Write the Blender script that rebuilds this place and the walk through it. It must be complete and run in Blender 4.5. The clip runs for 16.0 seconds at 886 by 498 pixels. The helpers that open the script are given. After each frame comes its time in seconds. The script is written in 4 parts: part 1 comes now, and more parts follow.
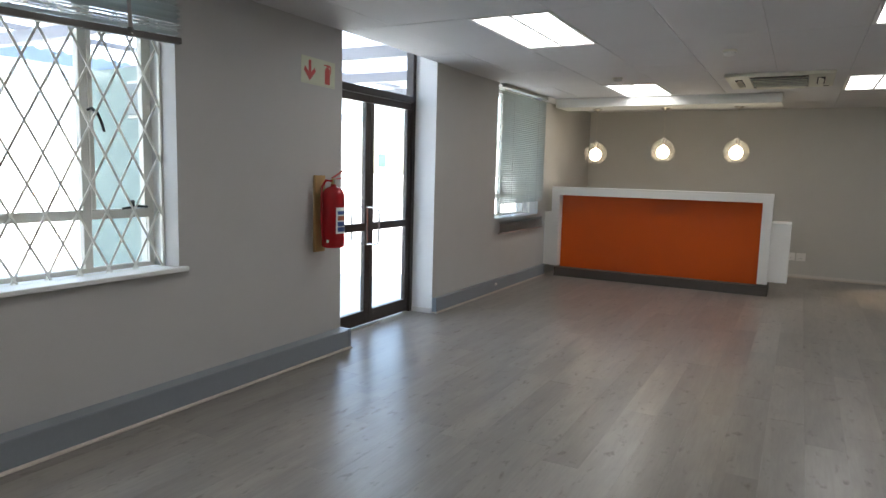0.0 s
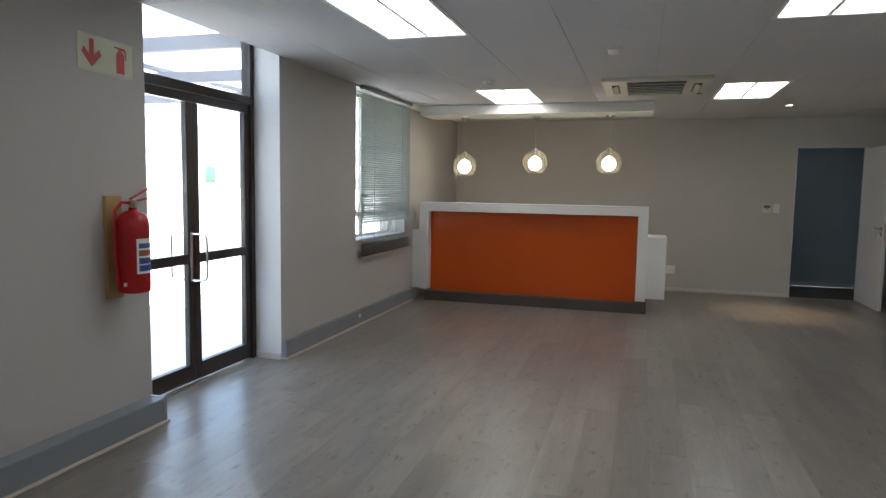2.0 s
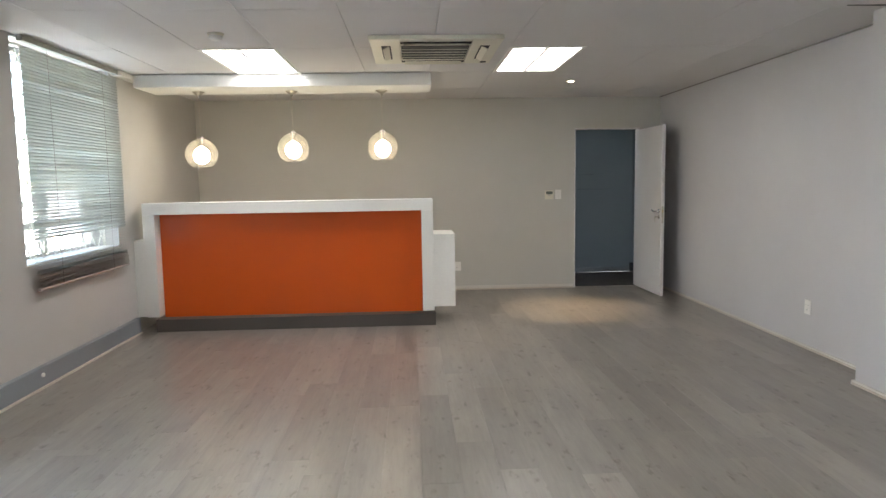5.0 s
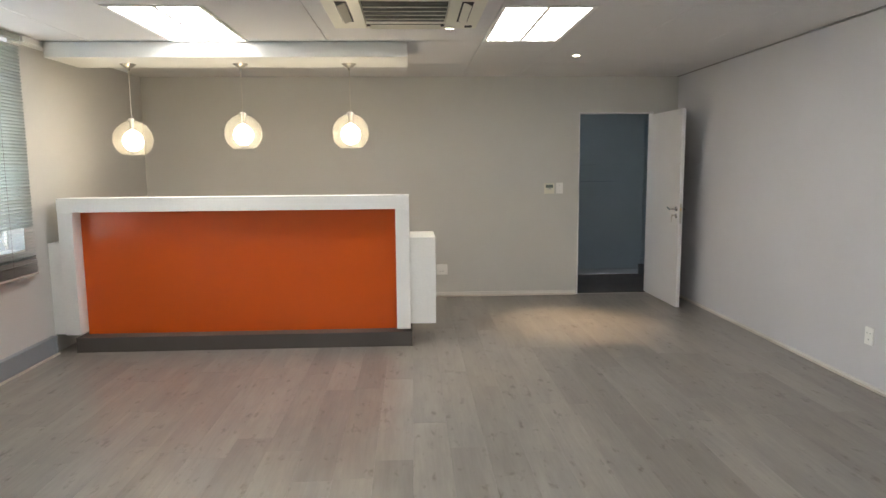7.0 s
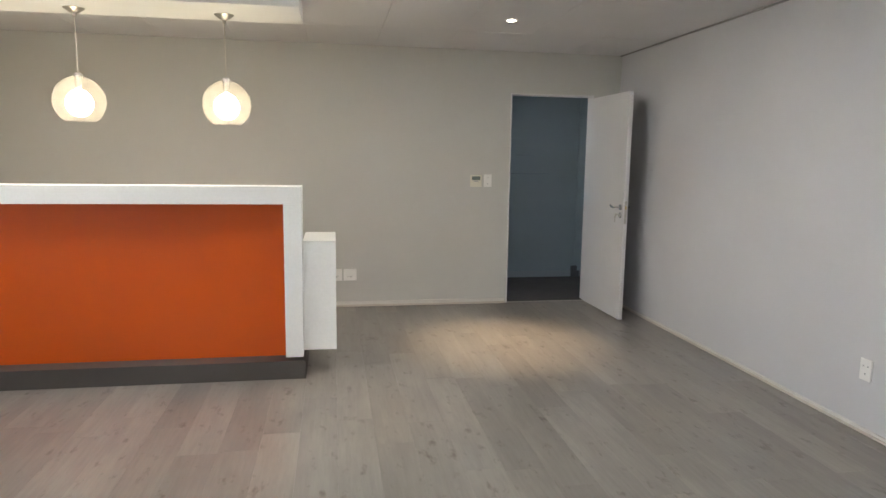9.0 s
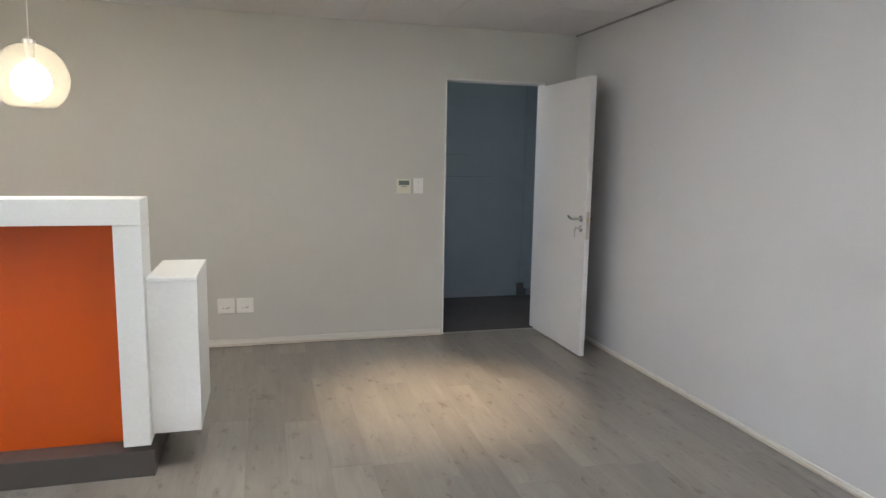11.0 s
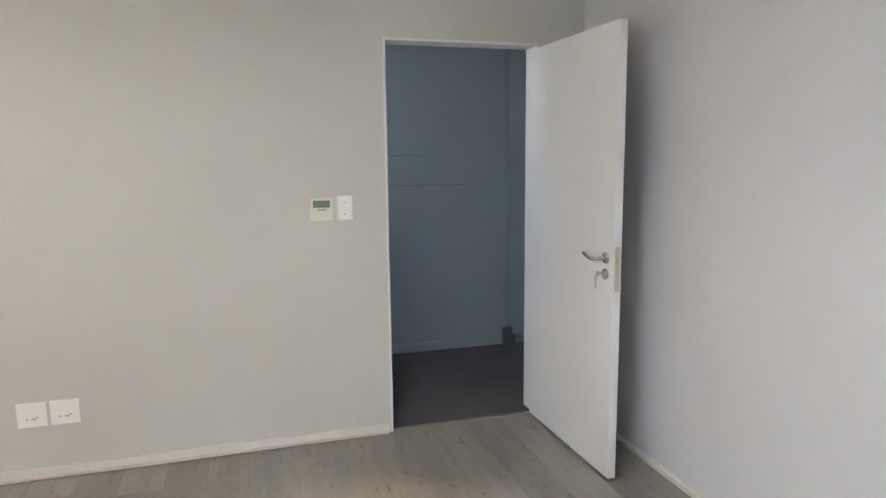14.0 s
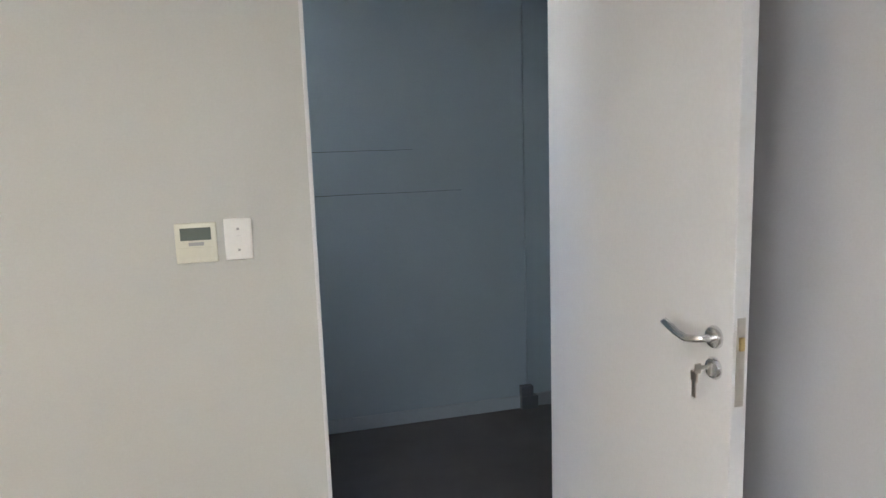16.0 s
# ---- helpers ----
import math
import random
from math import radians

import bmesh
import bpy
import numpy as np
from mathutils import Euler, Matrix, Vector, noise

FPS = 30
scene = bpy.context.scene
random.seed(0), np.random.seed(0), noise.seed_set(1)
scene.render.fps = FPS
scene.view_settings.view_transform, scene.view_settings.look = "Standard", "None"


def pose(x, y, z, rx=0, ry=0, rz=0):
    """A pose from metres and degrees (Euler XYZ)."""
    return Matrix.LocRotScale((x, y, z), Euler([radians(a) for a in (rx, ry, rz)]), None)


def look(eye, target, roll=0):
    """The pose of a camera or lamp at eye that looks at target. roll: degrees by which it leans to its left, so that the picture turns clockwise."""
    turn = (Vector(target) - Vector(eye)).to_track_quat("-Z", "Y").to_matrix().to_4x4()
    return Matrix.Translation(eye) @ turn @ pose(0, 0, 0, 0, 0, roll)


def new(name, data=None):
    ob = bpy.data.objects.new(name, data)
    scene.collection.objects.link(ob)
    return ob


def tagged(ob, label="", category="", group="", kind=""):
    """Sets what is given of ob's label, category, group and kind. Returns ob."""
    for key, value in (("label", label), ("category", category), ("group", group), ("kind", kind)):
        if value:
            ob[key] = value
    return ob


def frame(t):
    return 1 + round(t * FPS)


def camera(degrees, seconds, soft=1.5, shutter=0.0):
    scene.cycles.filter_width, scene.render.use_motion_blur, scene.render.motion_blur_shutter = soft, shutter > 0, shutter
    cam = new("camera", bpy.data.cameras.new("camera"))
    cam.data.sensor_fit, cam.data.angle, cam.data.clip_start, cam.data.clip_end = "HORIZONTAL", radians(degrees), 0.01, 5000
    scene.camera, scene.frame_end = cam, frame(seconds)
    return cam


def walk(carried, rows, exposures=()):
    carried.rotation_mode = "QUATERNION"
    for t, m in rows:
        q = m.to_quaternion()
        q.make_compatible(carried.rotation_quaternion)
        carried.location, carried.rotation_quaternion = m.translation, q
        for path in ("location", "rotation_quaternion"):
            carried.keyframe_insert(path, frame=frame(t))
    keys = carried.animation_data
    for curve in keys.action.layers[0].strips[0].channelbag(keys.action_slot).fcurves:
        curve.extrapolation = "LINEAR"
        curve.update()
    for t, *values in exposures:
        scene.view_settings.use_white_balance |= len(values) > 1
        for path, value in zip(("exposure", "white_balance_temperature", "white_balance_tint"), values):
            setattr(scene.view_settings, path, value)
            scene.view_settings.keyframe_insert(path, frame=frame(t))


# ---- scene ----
cam = camera(68.1, 16.0)
PATH = [
    (0, (-0.145, 0.211, 1.402), (-1.089, 1.959, 1.171), 1.5),
    (0.5, (-0.248, 0.425, 1.394), (-1.153, 2.189, 1.127), 1.6),
    (1, (-0.388, 0.618, 1.409), (-1.136, 2.458, 1.178), -0.1),
    (1.5, (-0.46, 0.899, 1.421), (-1.103, 2.785, 1.24), -0.2),
    (2, (-0.508, 1.143, 1.429), (-1.081, 3.05, 1.244), 0.9),
    (2.5, (-0.623, 1.398, 1.439), (-1.008, 3.355, 1.287), -1.1),
    (3, (-0.65, 1.637, 1.418), (-0.902, 3.612, 1.233), -1.0),
    (3.5, (-0.603, 1.932, 1.426), (-0.814, 3.912, 1.24), -0.3),
    (4, (-0.626, 2.177, 1.424), (-0.722, 4.165, 1.219), -0.4),
    (4.5, (-0.65, 2.426, 1.424), (-0.582, 4.413, 1.208), -1.1),
    (4.7, (-0.637, 2.517, 1.42), (-0.553, 4.504, 1.213), -1.1),
    (6.8, (-0.451, 3.631, 1.462), (-0.35, 5.617, 1.25), -0.4),
    (7, (-0.391, 3.733, 1.476), (-0.3, 5.715, 1.226), -0.5),
    (7.5, (-0.38, 4.0, 1.48), (-0.232, 5.98, 1.244), -0.5),
    (8, (-0.358, 4.232, 1.459), (-0.118, 6.202, 1.215), -1.1),
    (8.5, (-0.267, 4.556, 1.456), (-0.01, 6.523, 1.205), -0.4),
    (9, (-0.226, 4.826, 1.451), (0.105, 6.778, 1.171), 0.8),
    (9.5, (-0.207, 5.092, 1.44), (0.25, 7.021, 1.176), -0.8),
    (9.7, (-0.192, 5.211, 1.42), (0.316, 7.13, 1.169), -0.8),
    (11.8, (0.322, 6.495, 1.461), (0.835, 8.406, 1.17), 1.4),
    (12, (0.369, 6.615, 1.462), (0.873, 8.531, 1.191), 1.0),
    (12.5, (0.464, 6.929, 1.476), (1.053, 8.822, 1.213), -0.3),
    (13, (0.62, 7.219, 1.468), (1.136, 9.131, 1.19), -0.0),
    (13.5, (0.745, 7.493, 1.469), (1.243, 9.41, 1.189), 0.5),
    (14, (0.795, 7.783, 1.486), (1.362, 9.679, 1.199), -0.6),
    (14.5, (0.973, 8.104, 1.465), (1.543, 9.996, 1.154), -1.0),
    (15, (1.101, 8.377, 1.465), (1.611, 10.29, 1.184), 0.5),
    (15.5, (1.191, 8.747, 1.473), (1.704, 10.659, 1.189), -1.6),
    (16, (1.362, 9.096, 1.447), (1.866, 11.01, 1.162), -1.9),
]
walk(cam, [(t, look(eye, target, roll)) for t, eye, target, roll in PATH],
     [(0.0, 2.66, 6450, 10), (2.0, 2.5, 6400, 10), (3.5, 3.1, 6450, 10), (4.5, 3.4, 6550, 10), (7.0, 3.62, 6650, 10), (9.5, 3.75, 6450, 10),
      (12.3, 3.82, 6150, 10), (13.0, 4.06, 6200, 10), (14.0, 4.33, 6200, 10), (16.0, 4.37, 6250, 10)])

# ---- world, sun and lamps ----
wd = bpy.data.worlds.new("sky_world")
wd.use_nodes = True
scene.world = wd
wn = wd.node_tree.nodes
sky = wn.new("ShaderNodeTexSky")
sky.sky_type = "NISHITA"
sky.sun_disc = False
sky.sun_elevation = radians(59)
sky.sun_rotation = radians(48.4)
wd.node_tree.links.new(sky.outputs[0], wn["Background"].inputs[0])
wn["Background"].inputs[1].default_value = 0.15
sun = new("sun", bpy.data.lights.new("sun", "SUN"))
sun.data.energy, sun.data.angle, sun.data.color = 5.0, radians(0.6), (1.0, 0.95, 0.88)
sun.matrix_world = look((4.5, 4, 10), (0, 0, 0))

PANEL_GLOW = 0.95
BULB_GLOW = 2.6
SPOT_WATTS = 11.5


# ---- materials ----
def nodes_of(name):
    m = bpy.data.materials.new(name)
    m.use_nodes = True
    nt = m.node_tree
    return m, nt, nt.nodes["Principled BSDF"]


def coords(nt, sx=1, sy=1, sz=1):
    tc = nt.nodes.new("ShaderNodeNewGeometry")
    mp = nt.nodes.new("ShaderNodeMapping")
    mp.inputs["Scale"].default_value = (sx, sy, sz)
    nt.links.new(tc.outputs["Position"], mp.inputs["Vector"])
    return mp.outputs[0]


def noise_tex(nt, vec, scale, detail=4, rough=0.6):
    n = nt.nodes.new("ShaderNodeTexNoise")
    n.inputs["Scale"].default_value = scale
    n.inputs["Detail"].default_value = detail
    n.inputs["Roughness"].default_value = rough
    nt.links.new(vec, n.inputs["Vector"])
    return n.outputs[0]


def ramp(nt, fac, stops):
    r = nt.nodes.new("ShaderNodeValToRGB")
    while len(r.color_ramp.elements) < len(stops):
        r.color_ramp.elements.new(0.5)
    for e, (p, c) in zip(r.color_ramp.elements, stops):
        e.position = p
        e.color = (*c, 1)
    nt.links.new(fac, r.inputs[0])
    return r.outputs[0]


def mixc(nt, fac, a, b, mode="MIX"):
    n = nt.nodes.new("ShaderNodeMix")
    n.data_type, n.blend_type = "RGBA", mode
    for sock, v in ((n.inputs[0], fac), (n.inputs[6], a), (n.inputs[7], b)):
        if isinstance(v, (int, float)):
            sock.default_value = v
        elif isinstance(v, tuple):
            sock.default_value = (*v, 1)
        else:
            nt.links.new(v, sock)
    return n.outputs[2]


def bump(nt, bs, h, strength, dist=0.002):
    b = nt.nodes.new("ShaderNodeBump")
    b.inputs["Strength"].default_value = strength
    b.inputs["Distance"].default_value = dist
    nt.links.new(h, b.inputs["Height"])
    nt.links.new(b.outputs[0], bs.inputs["Normal"])


def painted(name, col, rough=0.55, var=0.06, grain=90, bumpy=0.15, metal=0.0, big=1.3):
    """A painted or moulded surface: broad tone drift, fine grain and relief."""
    m, nt, bs = nodes_of(name)
    v = coords(nt)
    lo = tuple(c * (1 - var) for c in col)
    hi = tuple(min(1, c * (1 + var)) for c in col)
    a = ramp(nt, noise_tex(nt, v, big, 5), [(0.3, lo), (0.7, hi)])
    f = noise_tex(nt, v, grain, 3)
    c = mixc(nt, 0.10, a, ramp(nt, f, [(0.3, tuple(x * 0.75 for x in col)), (0.7, tuple(min(1, x * 1.2) for x in col))]))
    nt.links.new(c, bs.inputs["Base Color"])
    r = ramp(nt, noise_tex(nt, v, 4, 4), [(0.3, (rough * 0.9,) * 3), (0.7, (min(1, rough * 1.1),) * 3)])
    nt.links.new(r, bs.inputs["Roughness"])
    bs.inputs["Metallic"].default_value = metal
    if bumpy:
        bump(nt, bs, f, bumpy)
    return m


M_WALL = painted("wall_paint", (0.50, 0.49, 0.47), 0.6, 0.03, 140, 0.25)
# Same grey paint; warm lamplight (N) and cool daylight (R) are mixed into the tones.
M_WALL_N = painted("wall_paint_lamp_tint", (0.545, 0.539, 0.503), 0.6, 0.03, 140, 0.25)
M_WALL_R = painted("wall_paint_daylight_tint", (0.56, 0.55, 0.56), 0.6, 0.03, 140, 0.25)
M_CORR = painted("corridor_paint", (0.30, 0.37, 0.42), 0.6, 0.05, 120, 0.2)
M_WHITE = painted("white_paint", (0.78, 0.78, 0.75), 0.45, 0.03, 120, 0.1)
M_REVEAL = painted("reveal_paint", (0.74, 0.74, 0.74), 0.55, 0.03, 120, 0.15)
M_CEIL = painted("ceiling_board", (0.66, 0.65, 0.65), 0.75, 0.03, 260, 0.35, big=0.8)
M_GAP = painted("shadow_gap", (0.30, 0.29, 0.28), 0.9, 0.1, 60, 0)
M_TRUNK = painted("trunking_plastic", (0.235, 0.26, 0.285), 0.4, 0.05, 60, 0.05)
M_OUTLET = painted("outlet_plastic", (0.09, 0.10, 0.11), 0.45, 0.06, 60, 0.05)
M_STRIP = painted("beading_wood", (0.58, 0.52, 0.45), 0.5, 0.12, 40, 0.1)
M_SKIRT_BLUE = painted("corridor_skirting_paint", (0.33, 0.38, 0.42), 0.5, 0.06, 60, 0.1)
M_SKIRT = painted("skirting_paint", (0.66, 0.635, 0.59), 0.45, 0.06, 60, 0.1)
M_FRAME = painted("dark_frame", (0.030, 0.022, 0.019), 0.38, 0.15, 120, 0.05)
M_STEELW = painted("window_paint", (0.55, 0.53, 0.47), 0.5, 0.08, 60, 0.1)
M_GRILLE = painted("grille_paint", (0.78, 0.77, 0.70), 0.4, 0.05, 80, 0.05)
M_BLIND = painted("blind_slat", (0.42, 0.44, 0.41), 0.45, 0.06, 50, 0.0)
M_HEAD = painted("blind_headrail", (0.36, 0.38, 0.35), 0.75, 0.06, 50, 0.0)
M_RAIL = painted("blind_rail", (0.12, 0.11, 0.10), 0.45, 0.08, 50, 0.0)
M_RAIL2 = painted("blind_rail_grey", (0.34, 0.30, 0.27), 0.45, 0.08, 50, 0.0)
M_LAM = painted("white_laminate", (0.80, 0.80, 0.77), 0.42, 0.01, 60, 0)
M_ORANGE = painted("orange_laminate", (0.64, 0.092, 0.004), 0.33, 0.03, 130, 0.05)
M_PLINTH = painted("plinth_laminate", (0.085, 0.075, 0.068), 0.45, 0.12, 70, 0.05)
M_RED = painted("red_enamel", (0.42, 0.012, 0.016), 0.22, 0.06, 60, 0.0)
M_BOARD = painted("pine_board", (0.42, 0.26, 0.10), 0.55, 0.15, 30, 0.15)
M_BLACK = painted("black_rubber", (0.012, 0.012, 0.013), 0.5, 0.2, 60, 0.1)
M_CHROME = painted("satin_chrome", (0.72, 0.72, 0.73), 0.22, 0.05, 90, 0.0, 1.0)
M_BRASS = painted("brass", (0.55, 0.42, 0.2), 0.3, 0.06, 90, 0.0, 1.0)
M_NICKEL = painted("satin_nickel", (0.5, 0.48, 0.44), 0.32, 0.06, 90, 0.0, 1.0)
M_PLATE = painted("switch_plastic", (0.82, 0.81, 0.78), 0.35, 0.02, 60, 0.0)
M_CREAM = painted("cream_plastic", (0.70, 0.68, 0.57), 0.4, 0.04, 60, 0.05)
M_LCD = painted("lcd_glass", (0.16, 0.19, 0.17), 0.2, 0.05, 40, 0.0)
M_GREYMARK = painted("grey_print", (0.38, 0.38, 0.37), 0.5, 0.05, 40, 0.0)
M_DARKHOLE = painted("dark_slot", (0.02, 0.02, 0.02), 0.7, 0.1, 40, 0.0)
M_GRILL = painted("intake_grille", (0.10, 0.10, 0.09), 0.5, 0.08, 60, 0.0)
M_SIGN = painted("sign_vinyl", (0.62, 0.64, 0.48), 0.4, 0.04, 60, 0.0)
M_SIGNRED = painted("sign_red", (0.48, 0.03, 0.02), 0.4, 0.06, 60, 0.0)
M_LABELBLUE = painted("label_blue", (0.03, 0.07, 0.25), 0.4, 0.1, 60, 0.0)
M_LABELRED = painted("label_red", (0.35, 0.08, 0.03), 0.4, 0.1, 60, 0.0)
M_DOOR = painted("door_paint", (0.68, 0.67, 0.67), 0.4, 0.03, 110, 0.1)
M_CARPET = painted("corridor_carpet", (0.095, 0.088, 0.084), 0.95, 0.25, 260, 0.8)
M_CONC = painted("yard_concrete", (0.66, 0.645, 0.61), 0.85, 0.15, 25, 0.4, big=0.6)
M_PLASTER = painted("outside_plaster", (0.78, 0.78, 0.74), 0.8, 0.06, 40, 0.4)
M_MINT = painted("outside_pale_green", (0.20, 0.255, 0.23), 0.7, 0.05, 40, 0.2)
M_ROOFSHEET = painted("roof_sheet", (0.20, 0.26, 0.34), 0.5, 0.1, 20, 0.1)
# White-painted beams; their backlit shade is put into this dark grey.
M_BEAM_BACKLIT = painted("porch_beam_backlit", (0.20, 0.19, 0.20), 0.5, 0.06, 40, 0.1)
M_CORD = painted("clear_cord", (0.55, 0.52, 0.45), 0.4, 0.05, 60, 0.0)
M_BOXGREY = painted("meter_box_grey", (0.17, 0.19, 0.19), 0.5, 0.08, 60, 0.0)


def glass_mat(name, tint=(0.96, 0.98, 0.97), milky=0.0):
    m = bpy.data.materials.new(name)
    m.use_nodes = True
    nt = m.node_tree
    nt.nodes.remove(nt.nodes["Principled BSDF"])
    out = nt.nodes["Material Output"]
    tr = nt.nodes.new("ShaderNodeBsdfTransparent")
    tr.inputs[0].default_value = (*tint, 1)
    gl = nt.nodes.new("ShaderNodeBsdfGlossy")
    gl.inputs["Roughness"].default_value = 0.03
    lw = nt.nodes.new("ShaderNodeLayerWeight")
    lw.inputs[0].default_value = 0.5
    p5 = nt.nodes.new("ShaderNodeMath")
    p5.operation = "POWER"
    p5.inputs[1].default_value = 5.0
    nt.links.new(lw.outputs["Facing"], p5.inputs[0])
    fr = nt.nodes.new("ShaderNodeMath")
    fr.operation = "MULTIPLY_ADD"
    fr.inputs[1].default_value, fr.inputs[2].default_value = 0.9, 0.035
    nt.links.new(p5.outputs[0], fr.inputs[0])
    mx = nt.nodes.new("ShaderNodeMixShader")
    nt.links.new(fr.outputs[0], mx.inputs[0])
    nt.links.new(gl.outputs[0], mx.inputs[2])
    if milky:
        df = nt.nodes.new("ShaderNodeBsdfTranslucent")
        df.inputs[0].default_value = (0.95, 0.91, 0.83, 1)
        m2 = nt.nodes.new("ShaderNodeMixShader")
        m2.inputs[0].default_value = milky
        nt.links.new(tr.outputs[0], m2.inputs[1])
        nt.links.new(df.outputs[0], m2.inputs[2])
        nt.links.new(m2.outputs[0], mx.inputs[1])
    else:
        nt.links.new(tr.outputs[0], mx.inputs[1])
    nt.links.new(mx.outputs[0], out.inputs[0])
    return m


def sheet_mat():
    m, nt, bs = nodes_of("translucent_sheet")
    out = nt.nodes["Material Output"]
    tl = nt.nodes.new("ShaderNodeBsdfTranslucent")
    tl.inputs[0].default_value = (0.78, 0.85, 0.94, 1)
    tr = nt.nodes.new("ShaderNodeBsdfTransparent")
    tr.inputs[0].default_value = (0.82, 0.90, 1.0, 1)
    bs.inputs["Base Color"].default_value = (0.22, 0.27, 0.34, 1)
    bs.inputs["Roughness"].default_value = 0.4
    m1 = nt.nodes.new("ShaderNodeMixShader")
    m1.inputs[0].default_value = 0.2
    nt.links.new(tl.outputs[0], m1.inputs[1])
    nt.links.new(tr.outputs[0], m1.inputs[2])
    m2 = nt.nodes.new("ShaderNodeMixShader")
    m2.inputs[0].default_value = 0.22
    nt.links.new(m1.outputs[0], m2.inputs[1])
    nt.links.new(bs.outputs[0], m2.inputs[2])
    nt.links.new(m2.outputs[0], out.inputs[0])
    return m


M_ROOFCLEAR = sheet_mat()
M_GLASS = glass_mat("window_glass")
M_STICK = glass_mat("sticker_film", (0.50, 0.64, 0.68))
M_GLOBE = glass_mat("globe_glass", (0.97, 0.95, 0.91), 0.08)


def glow(name, col, strength):
    m, nt, bs = nodes_of(name)
    bs.inputs["Base Color"].default_value = (0.8, 0.8, 0.8, 1)
    bs.inputs["Emission Color"].default_value = (*col, 1)
    bs.inputs["Emission Strength"].default_value = strength
    return m


M_PANEL = glow("diffuser_glow", (1.0, 0.985, 0.97), PANEL_GLOW)
M_TUBE = glow("tube_glow", (1.0, 0.985, 0.97), PANEL_GLOW * 1.6)
M_BULB = glow("bulb_glow", (1.0, 0.86, 0.62), BULB_GLOW)
M_SPOTGLOW = glow("spot_glow", (1.0, 0.88, 0.68), 6.0)


def wood_floor():
    m, nt, bs = nodes_of("laminate_oak")
    oi = nt.nodes.new("ShaderNodeObjectInfo")
    geo = nt.nodes.new("ShaderNodeNewGeometry")
    add = nt.nodes.new("ShaderNodeMath")
    add.operation = "ADD"
    nt.links.new(oi.outputs["Random"], add.inputs[0])
    nt.links.new(geo.outputs["Random Per Island"], add.inputs[1])
    rnd = nt.nodes.new("ShaderNodeMath")
    rnd.operation = "FRACT"
    nt.links.new(add.outputs[0], rnd.inputs[0])
    rnd = rnd.outputs[0]
    mul = nt.nodes.new("ShaderNodeMath")
    mul.operation = "MULTIPLY"
    mul.inputs[1].default_value = 37.0
    nt.links.new(rnd, mul.inputs[0])
    comb = nt.nodes.new("ShaderNodeCombineXYZ")
    nt.links.new(mul.outputs[0], comb.inputs[2])
    vadd = nt.nodes.new("ShaderNodeVectorMath")
    vadd.operation = "ADD"
    nt.links.new(geo.outputs["Position"], vadd.inputs[0])
    nt.links.new(comb.outputs[0], vadd.inputs[1])

    def stretched(sx, sy, sz, scale, detail, rough=0.6):
        mp = nt.nodes.new("ShaderNodeMapping")
        mp.inputs["Scale"].default_value = (sx, sy, sz)
        nt.links.new(vadd.outputs[0], mp.inputs["Vector"])
        return noise_tex(nt, mp.outputs[0], scale, detail, rough)

    grain = stretched(1, 0.07, 1, 60, 6, 0.65)
    streak = stretched(1, 0.16, 1, 9, 4)
    blotch = stretched(1, 0.45, 1, 3.2, 3)
    knots = stretched(1, 0.42, 1, 19, 3, 0.6)
    tone = ramp(nt, rnd, [(0.0, (0.220, 0.201, 0.181)), (0.35, (0.245, 0.225, 0.200)), (0.7, (0.262, 0.243, 0.220)), (1.0, (0.290, 0.264, 0.233))])
    c = mixc(nt, 1.0, tone, ramp(nt, streak, [(0.26, (0.80, 0.795, 0.79)), (0.74, (1.12, 1.12, 1.11))]), "MULTIPLY")
    c = mixc(nt, 1.0, c, ramp(nt, blotch, [(0.25, (0.85, 0.855, 0.865)), (0.75, (1.09, 1.08, 1.06))]), "MULTIPLY")
    c = mixc(nt, 1.0, c, ramp(nt, grain, [(0.35, (0.92, 0.915, 0.91)), (0.6, (1.03, 1.03, 1.03))]), "MULTIPLY")
    c = mixc(nt, 1.0, c, ramp(nt, knots, [(0.24, (0.48, 0.44, 0.40)), (0.40, (1, 1, 1))]), "MULTIPLY")
    nt.links.new(c, bs.inputs["Base Color"])
    r = ramp(nt, blotch, [(0.3, (0.288,) * 3), (0.7, (0.335,) * 3)])
    nt.links.new(r, bs.inputs["Roughness"])
    bs.inputs["Specular IOR Level"].default_value = 0.72
    bump(nt, bs, grain, 0.12, 0.001)
    return m


M_FLOOR = wood_floor()


# ---- builders ----
def add_box(bm, x0, x1, y0, y1, z0, z1, bev=0.0):
    g = bmesh.ops.create_cube(bm, size=1.0, matrix=Matrix.LocRotScale(((x0 + x1) / 2, (y0 + y1) / 2, (z0 + z1) / 2), None, (abs(x1 - x0), abs(y1 - y0), abs(z1 - z0))))
    if bev:
        es = list({e for v in g["verts"] for e in v.link_edges})
        bmesh.ops.bevel(bm, geom=es, offset=bev, segments=2, affect="EDGES", profile=0.5)
    return bm


def box(x0, x1, y0, y1, z0, z1, bev=0.0):
    return add_box(bmesh.new(), x0, x1, y0, y1, z0, z1, bev)


def mesh_from(bm, name, mat, smooth=False):
    me = bpy.data.meshes.new(name)
    bmesh.ops.recalc_face_normals(bm, faces=bm.faces)
    bm.to_mesh(me)
    bm.free()
    if mat:
        me.materials.append(mat)
    if smooth:
        for p in me.polygons:
            p.use_smooth = True
        me.set_sharp_from_angle(angle=radians(40))
    return me


def part(name, bm, mat, parent, label="", smooth=False):
    ob = new(name, mesh_from(bm, name, mat, smooth))
    ob.parent = parent
    if label:
        tagged(ob, label)
    return ob


